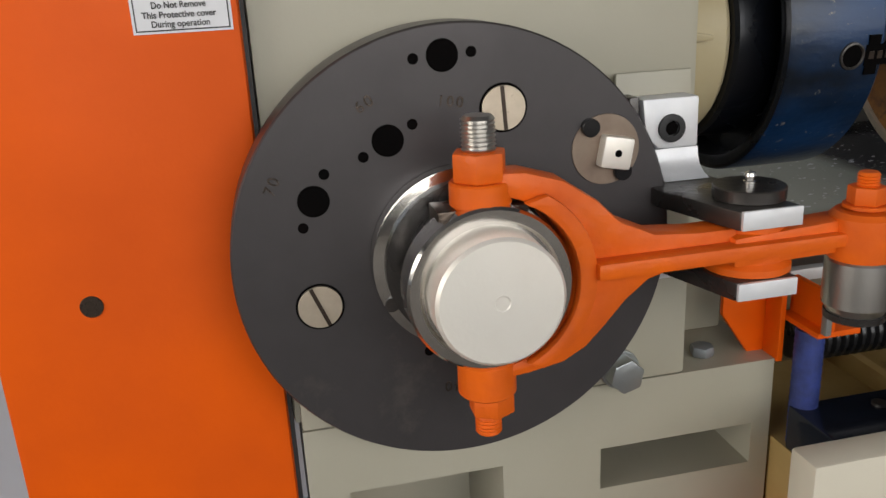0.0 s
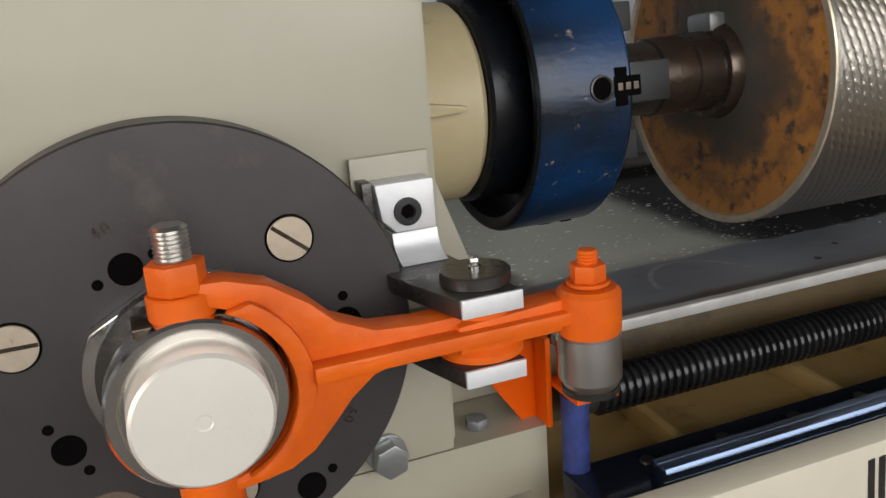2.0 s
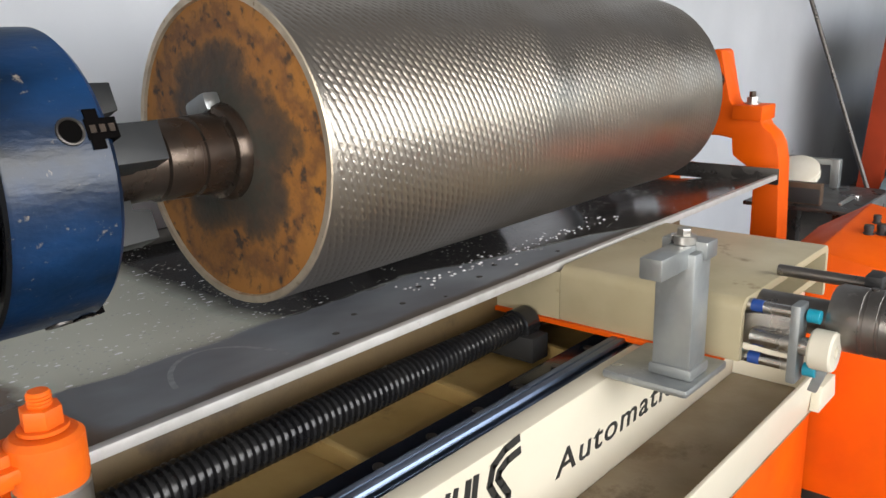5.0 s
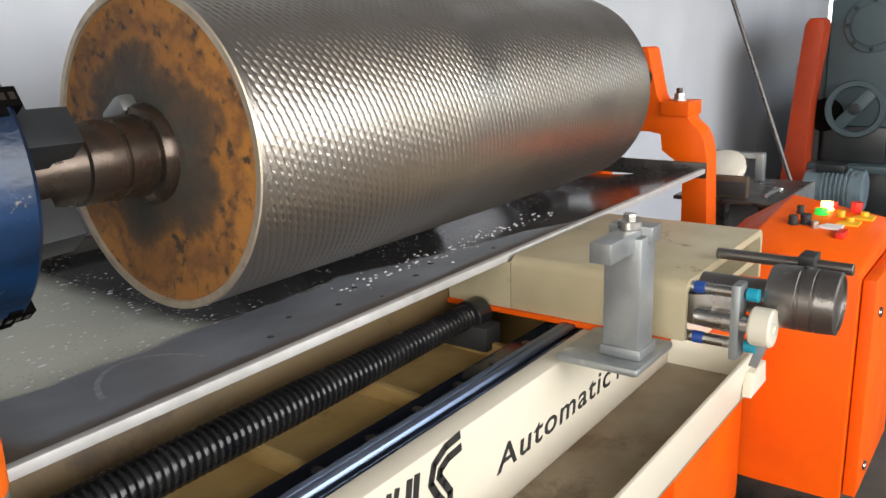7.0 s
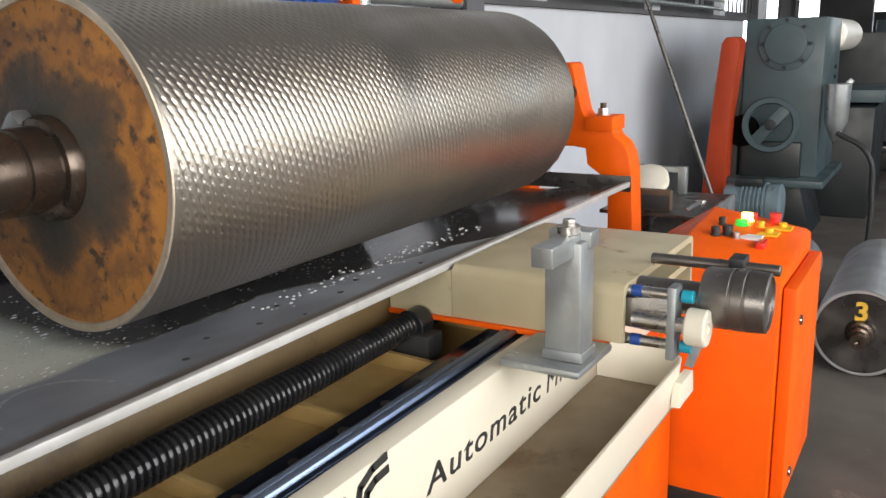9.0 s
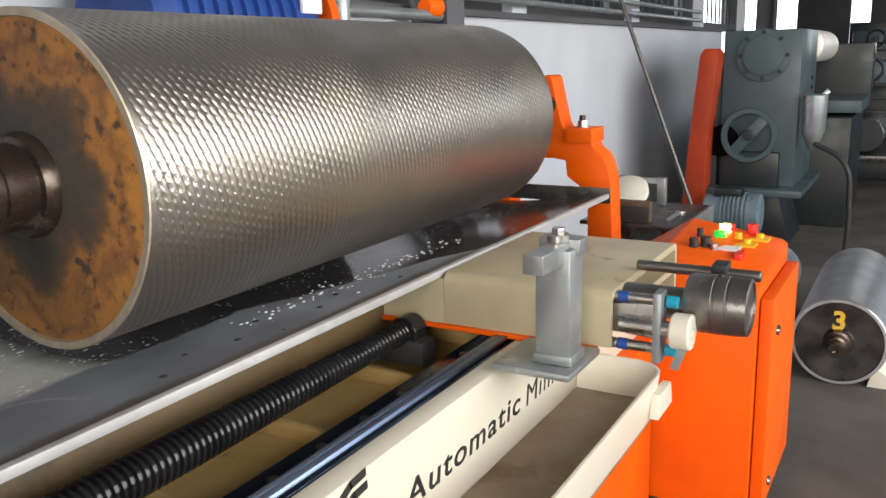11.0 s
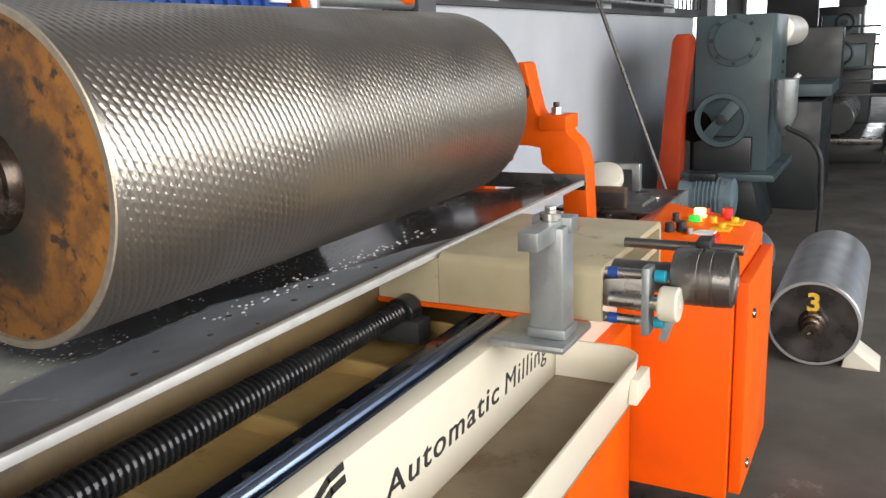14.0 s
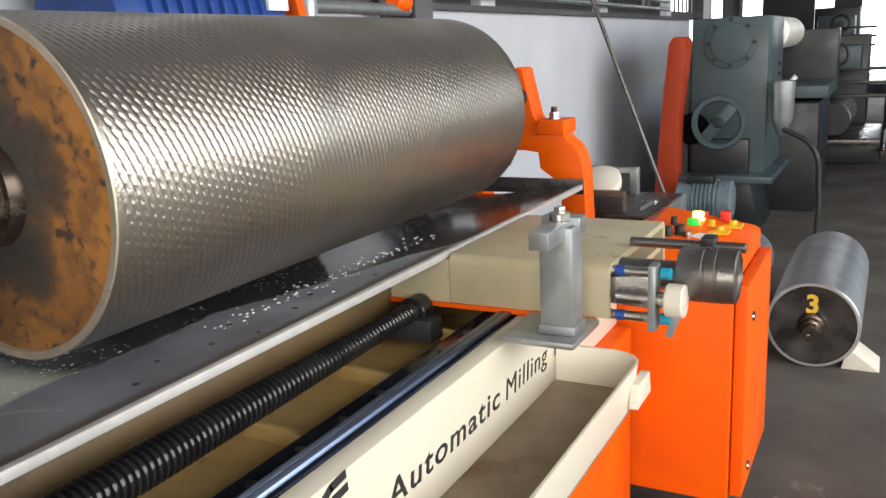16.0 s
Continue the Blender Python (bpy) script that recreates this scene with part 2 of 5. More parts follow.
def tray_plate():
    """Grey sheet, wet and dark in an uneven band, pale and foamy behind, rusty at one end."""
    m, n, l, bsdf = nodes_of("wet_tray_sheet")
    co = n.new("ShaderNodeTexCoord")
    sep = n.new("ShaderNodeSeparateXYZ")
    l.new(co.outputs["Object"], sep.inputs[0])
    nz = n.new("ShaderNodeTexNoise")
    nz.inputs["Scale"].default_value, nz.inputs["Detail"].default_value, nz.inputs["Roughness"].default_value = 9, 8, 0.6
    l.new(co.outputs["Object"], nz.inputs["Vector"])

    def edge(out, lo, hi, push, mul=1.0):
        a = n.new("ShaderNodeMath")
        a.operation = "MULTIPLY_ADD"
        l.new(nz.outputs[0], a.inputs[0])
        a.inputs[1].default_value = push
        l.new(out, a.inputs[2])
        r = n.new("ShaderNodeMapRange")
        r.inputs[1].default_value, r.inputs[2].default_value = lo, hi
        l.new(a.outputs[0], r.inputs[0])
        return r.outputs[0]

    def blend(f, a, b):
        x = n.new("ShaderNodeMix")
        x.data_type = "RGBA"
        l.new(f, x.inputs[0])
        for s, v in ((6, a), (7, b)):
            if isinstance(v, tuple):
                x.inputs[s].default_value = (*v, 1)
            else:
                l.new(v, x.inputs[s])
        return x.outputs[2]

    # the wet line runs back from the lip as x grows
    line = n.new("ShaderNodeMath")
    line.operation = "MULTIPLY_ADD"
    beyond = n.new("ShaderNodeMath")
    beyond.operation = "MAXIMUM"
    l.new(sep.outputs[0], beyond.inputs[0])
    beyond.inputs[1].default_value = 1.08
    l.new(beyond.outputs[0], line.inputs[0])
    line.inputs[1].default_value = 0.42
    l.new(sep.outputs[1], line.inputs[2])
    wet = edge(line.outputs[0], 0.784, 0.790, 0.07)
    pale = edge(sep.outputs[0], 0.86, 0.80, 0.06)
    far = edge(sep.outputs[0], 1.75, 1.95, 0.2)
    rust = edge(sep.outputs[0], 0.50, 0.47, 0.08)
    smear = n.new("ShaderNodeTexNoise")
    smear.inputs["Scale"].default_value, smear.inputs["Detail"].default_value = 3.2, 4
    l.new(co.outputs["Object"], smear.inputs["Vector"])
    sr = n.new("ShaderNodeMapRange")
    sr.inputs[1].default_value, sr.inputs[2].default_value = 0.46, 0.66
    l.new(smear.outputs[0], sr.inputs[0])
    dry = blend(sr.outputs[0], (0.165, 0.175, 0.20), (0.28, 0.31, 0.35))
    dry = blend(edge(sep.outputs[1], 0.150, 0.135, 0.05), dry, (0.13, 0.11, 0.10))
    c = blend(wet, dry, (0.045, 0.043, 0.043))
    inside = edge(line.outputs[0], 0.797, 0.792, 0.07)
    fringe = n.new("ShaderNodeMath")
    fringe.operation = "MULTIPLY"
    l.new(wet, fringe.inputs[0])
    l.new(inside, fringe.inputs[1])
    patchy = n.new("ShaderNodeMath")
    patchy.operation = "MULTIPLY"
    l.new(fringe.outputs[0], patchy.inputs[0])
    l.new(sr.outputs[0], patchy.inputs[1])
    behind = n.new("ShaderNodeMath")
    behind.operation = "MULTIPLY"
    l.new(pale, behind.inputs[0])
    l.new(wet, behind.inputs[1])
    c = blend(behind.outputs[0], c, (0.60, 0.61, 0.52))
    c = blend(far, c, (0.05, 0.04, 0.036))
    c = blend(rust, c, (0.13, 0.085, 0.055))
    vor = n.new("ShaderNodeTexVoronoi")
    vor.inputs["Scale"].default_value = 85
    l.new(co.outputs["Object"], vor.inputs["Vector"])
    vr = n.new("ShaderNodeMapRange")
    vr.inputs[1].default_value, vr.inputs[2].default_value = 0.24, 0.18
    l.new(vor.outputs[0], vr.inputs[0])
    gate = edge(nz.outputs[0], 0.95, 1.08, 1.0)
    fm = n.new("ShaderNodeMath")
    fm.operation = "MULTIPLY"
    l.new(vr.outputs[0], fm.inputs[0])
    l.new(gate, fm.inputs[1])
    fm2 = n.new("ShaderNodeMath")
    fm2.operation = "MULTIPLY"
    l.new(fm.outputs[0], fm2.inputs[0])
    l.new(wet, fm2.inputs[1])
    c = blend(fm2.outputs[0], c, (0.55, 0.56, 0.52))
    c = blend(patchy.outputs[0], c, (0.50, 0.51, 0.50))
    l.new(c, bsdf.inputs["Base Color"])
    rr = n.new("ShaderNodeMapRange")
    rr.inputs[3].default_value, rr.inputs[4].default_value = 0.42, 0.14
    l.new(wet, rr.inputs[0])
    l.new(rr.outputs[0], bsdf.inputs["Roughness"])
    bsdf.inputs["Metallic"].default_value = 0.0
    bp = n.new("ShaderNodeBump")
    bp.inputs["Strength"].default_value, bp.inputs["Distance"].default_value = 0.25, 0.003
    l.new(fm2.outputs[0], bp.inputs["Height"])
    l.new(bp.outputs[0], bsdf.inputs["Normal"])
    return m


SCRAPE = surface("scraped_bright_mark", (0.40, 0.42, 0.45), (0.30, 0.32, 0.35), 0.45, 0.2, 60, 200, 0.1)
RUST_FACE, TRAY = rust_face(), tray_plate()
ROLL_STEEL = surface("knurled_roll_steel", (0.49, 0.445, 0.395), (0.38, 0.335, 0.285), 0.38, 1.0, 6, 260, 0.2, 0.06, (0.34, 0.30, 0.26), 9, 0.66)


# ---- building helpers ----
def part(name, bm, material, parent=None, label="", smooth=True, bevel=0.0):
    """Links a bmesh as one mesh object; corners sharper than 35 degrees stay sharp."""
    me = bpy.data.meshes.new(name)
    bmesh.ops.remove_doubles(bm, verts=bm.verts, dist=1e-6)
    if bevel:
        edges = [e for e in bm.edges if len(e.link_faces) == 2 and e.calc_face_angle(0) > 0.6]
        bmesh.ops.bevel(bm, geom=edges, offset=bevel, segments=2, profile=0.6, affect="EDGES", clamp_overlap=True)
    bmesh.ops.recalc_face_normals(bm, faces=bm.faces)
    bm.normal_update()
    for e in bm.edges:
        e.smooth = len(e.link_faces) == 2 and e.calc_face_angle(0) < 0.62
    for f in bm.faces:
        f.smooth = smooth
    bm.to_mesh(me)
    bm.free()
    me.materials.append(material)
    ob = new(name, me)
    if parent:
        ob.parent = parent
    if label:
        ob["label"] = label
    return ob


def empty(name, loc=(0, 0, 0)):
    ob = new(name)
    ob.location = loc
    return ob


def box(x0, x1, y0, y1, z0, z1, bm=None):
    bm = bm or bmesh.new()
    m = Matrix.LocRotScale(((x0 + x1) / 2, (y0 + y1) / 2, (z0 + z1) / 2), None, (abs(x1 - x0), abs(y1 - y0), abs(z1 - z0)))
    bmesh.ops.create_cube(bm, size=1, matrix=m)
    return bm


TURN = {"x": Matrix(((0, 0, 1), (1, 0, 0), (0, 1, 0))).to_4x4(), "y": Matrix(((1, 0, 0), (0, 0, -1), (0, 1, 0))).to_4x4(), "z": Matrix.Identity(4)}


def lathe(profile, axis="z", centre=(0, 0, 0), steps=48, bm=None):
    """Turns rows of (along, radius) about an axis; a radius of 0 closes the end."""
    bm = bm or bmesh.new()
    m = Matrix.Translation(centre) @ TURN[axis]
    rings = []
    for a, r in profile:
        if r < 1e-6:
            rings.append([bm.verts.new(m @ Vector((0, 0, a)))])
        else:
            rings.append([bm.verts.new(m @ Vector((r * math.cos(2 * math.pi * i / steps), r * math.sin(2 * math.pi * i / steps), a))) for i in range(steps)])
    for p, q in zip(rings, rings[1:]):
        for i in range(steps):
            j = (i + 1) % steps
            vs = [p[i % len(p)], p[j % len(p)], q[j % len(q)], q[i % len(q)]]
            vs = list(dict.fromkeys(vs))
            if len(vs) > 2:
                bm.faces.new(vs)
    return bm


def rod(axis, centre, r, a0, a1, steps=32, bm=None, ch=None):
    ch = min(r, abs(a1 - a0)) * 0.08 if ch is None else ch
    return lathe([(a0, 0), (a0, r - ch), (a0 + ch, r), (a1 - ch, r), (a1, r - ch), (a1, 0)], axis, centre, steps, bm)


def prism(outline, axis, d0, d1, bm=None):
    """Extrudes a closed outline; along y it lies in x, z, along x in y, z, along z in x, y."""
    bm = bm or bmesh.new()

    def at(u, v, d):
        return (u, d, v) if axis == "y" else (d, u, v) if axis == "x" else (u, v, d)

    a = [bm.verts.new(at(u, v, d0)) for u, v in outline]
    b = [bm.verts.new(at(u, v, d1)) for u, v in outline]
    n = len(a)
    bm.faces.new(a)
    bm.faces.new(b[::-1])
    for i in range(n):
        bm.faces.new((a[i], b[i], b[(i + 1) % n], a[(i + 1) % n]))
    return bm


def hexagon(r, n=6, turn=0.0):
    return [(r * math.cos(2 * math.pi * i / n + turn), r * math.sin(2 * math.pi * i / n + turn)) for i in range(n)]


def hex_nut(axis, centre, r, a0, a1, turn=0.3):
    cx, cy, cz = centre
    pts = hexagon(r, 6, turn)
    if axis == "z":
        return prism([(cx + u, cy + v) for u, v in pts], "z", cz + a0, cz + a1)
    if axis == "y":
        return prism([(cx + u, cz + v) for u, v in pts], "y", cy + a0, cy + a1)
    return prism([(cy + u, cz + v) for u, v in pts], "x", cx + a0, cx + a1)


def thread(axis, centre, r, a0, a1, pitch=0.003):
    rows, a, k = [(a0, 0), (a0, r * 0.9)], a0, 0
    while a < a1 - pitch:
        rows += [(a + pitch * 0.5, r), (a + pitch, r * 0.88)]
        a += pitch
    return lathe(rows + [(a1, r * 0.8), (a1, 0)], axis, centre, 24)


def lettering(text, size, m, material, parent=None, name="lettering", shear=0.0, space=1.0, label="", bold=0.0, align="LEFT", width=0.0):
    cu = bpy.data.curves.new(name, "FONT")
    cu.body, cu.size, cu.extrude, cu.shear, cu.space_character, cu.offset, cu.align_x = text, size, 0.0003, shear, space, bold, align
    tmp = bpy.data.objects.new("tmp", cu)
    scene.collection.objects.link(tmp)
    me = bpy.data.meshes.new_from_object(tmp.evaluated_get(bpy.context.evaluated_depsgraph_get()))
    bpy.data.objects.remove(tmp)
    me.name = name
    if width:
        co = [v.co.x for v in me.vertices]
        me.transform(Matrix.Diagonal((width / (max(co) - min(co)), 1, 1, 1)))
    me.materials.clear()
    me.materials.append(material)
    ob = new(name, me)
    ob.matrix_local = m
    if parent:
        ob.parent = parent
    if label:
        ob["label"] = label
    return ob


def boxpart(name, dims, material, parent=None, label="", bevel=0.002):
    return part(name, box(*dims), material, parent, label, bevel=bevel)


# ---- setting: the hall ----
AY, AZ, ROLL_R = 0.33, 0.991, 0.2145
SURE = dict(kind="structure")
tagged(part("floor", box(-8, 18, -7, 9, -0.2, 0), CONCRETE), "stained dark concrete workshop floor", "floor", **SURE)
WY, WZ, WX = 0.98, 1.29, 7.8
tagged(part("wall_back", box(-8, WX, WY, WY + 0.2, 0, WZ), WALL), "whitewashed low wall with soot stains below the windows", "wall", **SURE)
tagged(part("wall_coping", box(-8, WX, WY - 0.03, WY + 0.23, WZ, WZ + 0.025), DARK_GREY), "dark ledge along the top of the low wall", "wall", **SURE)
# Upper, front and left walls and roof are unseen, added to close the hall.
tagged(part("wall_back_upper", box(-8, 9.0, WY, WY + 0.2, 3.0, 5.2), DARK_GREY), "unseen dark upper wall above the windows", "wall", **SURE)
tagged(part("wall_front", box(-8, 18, -5.2, -5.0, 0, 0.9), DARK_GREY), "unseen dark wall below the wide front opening", "wall", **SURE)
tagged(part("wall_front_upper", box(-8, 18, -5.2, -5.0, 3.4, 5.2), DARK_GREY), "unseen dark wall above the wide front opening", "wall", **SURE)
tagged(part("wall_left", box(-8.2, -8, -7, 9, 0, 5.2), WALL), "unseen whitewashed end wall", "wall", **SURE)
tagged(part("ceiling", box(-8, 18, -7, 9, 5.2, 5.4), ROOF), "unseen grey sheet roof closing the hall", "ceiling", **SURE)
bm = box(17, 17.2, -7, -2.6, 0, 5.2)
box(17, 17.2, -0.05, 0.4, 0, 5.2, bm)
box(17, 17.2, 0.72, 1.6, 0, 5.2, bm)
box(17, 17.2, 3.6, 9, 0, 5.2, bm)
box(17, 17.2, -7, 9, 3.0, 5.2, bm)
box(17, 17.2, -7, -0.05, 0, 0.2, bm)
box(17, 17.2, 0.4, 0.72, 0, 0.9, bm)
box(17, 17.2, 1.6, 3.6, 0, 0.9, bm)
tagged(part("wall_far", bm, DARK_GREY), "dark far wall with bright window openings", "wall", **SURE)
tagged(part("wall_far_back", box(WX, 17, 5.0, 5.2, 0, 5.2), DARK_GREY), "dark wall of the far bay", "wall", **SURE)
tagged(part("wall_rear_return", box(WX - 0.2, WX, WY + 0.23, 5.0, 0, 5.2), DARK_GREY), "dark return wall of the far bay", "wall", **SURE)
tagged(part("backdrop", box(18.0, 18.05, -7, 9, 0, 5.2), DAYLIGHT), "bright daylight outside the far windows", "backdrop", **SURE)


def grille_window(name, x0, x1):
    win = empty(name, (x0, WY + 0.05, WZ + 0.025))
    w, h = x1 - x0, 3.0 - WZ - 0.025
    bm = bmesh.new()
    for a, b, c, d in ((0, 0.05, 0, h), (w - 0.05, w, 0, h), (0.05, w - 0.05, 0, 0.05), (0.05, w - 0.05, h - 0.05, h)):
        box(a, b, 0, 0.06, c, d, bm)
    part("window_frame", bm, DARK_GREY, win)
    for i in range(1, 10):
        part("bar", rod("z", (w * i / 10, 0.03, 0), 0.008, 0.05, h - 0.05, 8), DARK_GREY, win)
    for k in (0.35, 0.8, 1.25):
        boxpart("rail", (0.05, w - 0.05, 0.022, 0.038, k, k + 0.02), DARK_GREY, win, bevel=0)
    return tagged(win, "barred window opening above the low wall", "window", "rear windows", "structure")


for i in range(8):
    grille_window("window_%d" % (i + 1), -4.8 + i * 1.7, -4.8 + i * 1.7 + 1.55)
for i in range(9):
    tagged(part("wall_pier", box(-4.95 + i * 1.7, -4.8 + i * 1.7, WY, WY + 0.2, WZ + 0.025, 3.0), WALL), "whitewashed pier between windows", "wall", **SURE)


# ---- the milling machine: bed ----
def machine_bed():
    bed = empty("machine_bed", (0.27, 0.3, 0.0))
    o = Matrix.Translation((-0.27, -0.3, 0))

    def p(name, bm, mat, label="", bevel=0.003, parent=None):
        ob = part(name, bm, mat, bed, label, bevel=bevel)
        ob.matrix_local = o
        return ob

    p("base", box(0.30, 1.80, -0.06, 0.62, 0.04, 0.52), ORANGE, "orange painted bed leg", 0.006)
    p("foot", box(0.28, 1.82, -0.09, 0.66, 0.0, 0.04), ORANGE, "", 0.004)
    p("end_leg", box(1.50, 1.93, -0.135, 0.55, 0.04, 0.50), ORANGE, "orange painted end leg", 0.012)
    front = p("front_panel", box(0.272, 1.93, -0.10, -0.065, 0.50, 0.668), PANEL, "cream front panel with lettering", 0.004)
    p("bed_floor", box(0.336, 1.93, -0.065, 0.20, 0.50, 0.60), CREAM_OLIVE, "oily ochre bed interior", 0)
    p("back_wall", box(0.336, 1.93, 0.20, 0.225, 0.50, 0.705), SHADED_WALL, "", 0.002)
    for i in range(6):
        x = 0.50 + 0.235 * i
        p("rib", prism([(0.005, 0.60), (0.20, 0.60), (0.20, 0.628), (0.10, 0.624), (0.005, 0.62)], "x", x, x + 0.012), CREAM_OLIVE, "", 0.001)
    p("rail_bed", box(0.336, 1.92, -0.0645, 0.030, 0.60, 0.648), RAIL_DARK, "oily black rail seat", 0.003)
    section = [(-0.056, 0.648), (-0.030, 0.648), (-0.030, 0.656), (-0.034, 0.660), (-0.034, 0.666), (-0.030, 0.670), (-0.032, 0.675), (-0.041, 0.675), (-0.042, 0.6735), (-0.044, 0.6735), (-0.045, 0.675), (-0.054, 0.675), (-0.056, 0.670), (-0.052, 0.666), (-0.052, 0.660), (-0.056, 0.656)]
    rail = p("guide_rail", prism(section, "x", 0.40, 1.9), RAIL, "bright ground linear guide rail", 0.0006)
    for i in range(15):
        part("cap_screw", rod("z", (0.42 + 0.095 * i, 0.004, 0.648), 0.0075, -0.0005, 0.003, 14), DARK_STEEL, rail)
    # lettering and the stylised mark
    for text, x, w, z, bold in (("Automatic", 0.926, 0.348, 0.569, 0.0005), ("Milling", 1.292, 0.188, 0.568, 0.0), ("M", 1.515, 0.045, 0.567, 0.0)):
        lettering(text, 0.052, Matrix.Translation((x, -0.1006, z)) @ pose(0, 0, 0, 90), INK, front, "lettering", 0.12, 1.13, "black painted lettering", bold, "LEFT", w)
    mark = bmesh.new()
    shift = 0.028

    def stroke(pts, w):
        for (a, b), (c, d) in zip(pts, pts[1:]):
            n = Vector((d - b, -(c - a))).normalized() * w / 2
            e = Vector((c - a, d - b)).normalized() * w * 0.18
            a, b, c, d = a - e.x, b - e.y, c + e.x, d + e.y
            prism([(a - n.x + shift, b - n.y), (a + n.x + shift, b + n.y), (c + n.x + shift, d + n.y), (c - n.x + shift, d - n.y)], "y", -0.1012, -0.1002, mark)

    for x in (0.0, 0.014):
        stroke([(0.700 + x, 0.560), (0.716 + x, 0.650)], 0.010)
        stroke([(0.585 + x, 0.560), (0.578 + x, 0.650)], 0.008)
        stroke([(0.590 + x, 0.560), (0.640 + x, 0.650)], 0.008)
    for x in (0.0, 0.014):
        stroke([(0.655 + x, 0.560), (0.680 + x, 0.650)], 0.008)
    curve = [(0.815, 0.655), (0.788, 0.652), (0.768, 0.642), (0.763, 0.627), (0.773, 0.611), (0.784, 0.596), (0.782, 0.580), (0.766, 0.568), (0.738, 0.563)]
    for d in (-0.0085, 0.0085):
        line = []
        for k, (u, v) in enumerate(curve):
            (a, b), (c, e) = curve[max(k - 1, 0)], curve[min(k + 1, len(curve) - 1)]
            n = Vector((e - b, a - c)).normalized() * d
            line.append((u + n.x, v + n.y))
        stroke(line, 0.0105)
    part("painted_mark", mark, INK, front, "black striped painted mark")
    bolt = p("levelling_bolt", hex_nut("z", (1.90, -0.150, 0.0), 0.016, 0, 0.05), DARK_STEEL)
    return tagged(bed, "cream and orange milling machine bed with rails inside", "machine bed")


machine_bed()


def lead_screw():
    s = empty("lead_screw", (0.43, 0.13, 0.667))
    rows, x = [(0, 0), (0, 0.02)], 0.0
    while x < 0.94:
        q = 1 if x < 0.35 else 1 - 0.34 * (x - 0.35) / 0.59
        rows += [(x + 0.002, 0.0225 * q), (x + 0.0038, 0.0272 * q), (x + 0.0072, 0.0278 * q), (x + 0.0092, 0.0225 * q)]
        x += 0.0108
    part("thread", lathe(rows + [(x, 0)], "x", (0, 0, 0), 40), BLACK, s, "shiny black ribbed screw")
    part("bare_end", rod("x", (0, 0, 0), 0.016, x, 1.45), DARK_STEEL, s)
    part("end_collar", rod("x", (0, 0, 0), 0.022, -0.03, 0.0), DARK_STEEL, s)
    return tagged(s, "shiny black ribbed lead screw along the bed", "lead screw")


lead_screw()


def side_trough():
    t = empty("chip_trough", (0.3, -0.2, 0.5))

    def p(name, bm, mat, bevel=0.0015):
        ob = part(name, bm, mat, t, "", bevel=bevel)
        ob.matrix_local = Matrix.Translation((-0.3, 0.2, -0.5))

    x0, x1, r = 0.30, 1.53, 0.05
    y0 = -0.262
    out = [(x0, -0.101), (x0, y0), (x1 - r, y0)] + [(x1 - r + r * math.sin(a), y0 + r - r * math.cos(a)) for a in (0.4, 0.8, 1.2)] + [(x1, y0 + r), (x1, -0.101)]
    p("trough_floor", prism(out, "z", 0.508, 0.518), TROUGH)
    bm = bmesh.new()
    path = out[1:]
    loops = []
    for z, g in ((0.512, 0.0), (0.545, 0.002), (0.588, 0.007)):
        for side in (0.0, 0.006):
            ring = []
            for k, (a, b) in enumerate(path):
                q0, q1 = path[max(k - 1, 0)], path[min(k + 1, len(path) - 1)]
                n = Vector((q1[1] - q0[1], -(q1[0] - q0[0]))).normalized()
                ring.append(bm.verts.new((a + n.x * (g - side), b + n.y * (g - side), z)))
            loops.append(ring)
    o0, i0, o1, i1, o2, i2 = loops
    for u, v in ((o0, o1), (o1, o2), (o2, i2), (i2, i1), (i1, i0), (i0, o0)):
        for k in range(len(path) - 1):
            bm.faces.new((u[k], u[k + 1], v[k + 1], v[k]))
    for k in (0, len(path) - 1):
        bm.faces.new([r[k] for r in (o0, o1, o2, i2, i1, i0)])
    p("trough_wall", bm, PANEL)
    p("lug", prism([(1.44, 0.520), (1.53, 0.520), (1.52, 0.562), (1.45, 0.562)], "y", -0.280, -0.264), PANEL)
    return tagged(t, "cream sheet-metal chip trough with oil stains and shade on its brown floor", "trough")


side_trough()


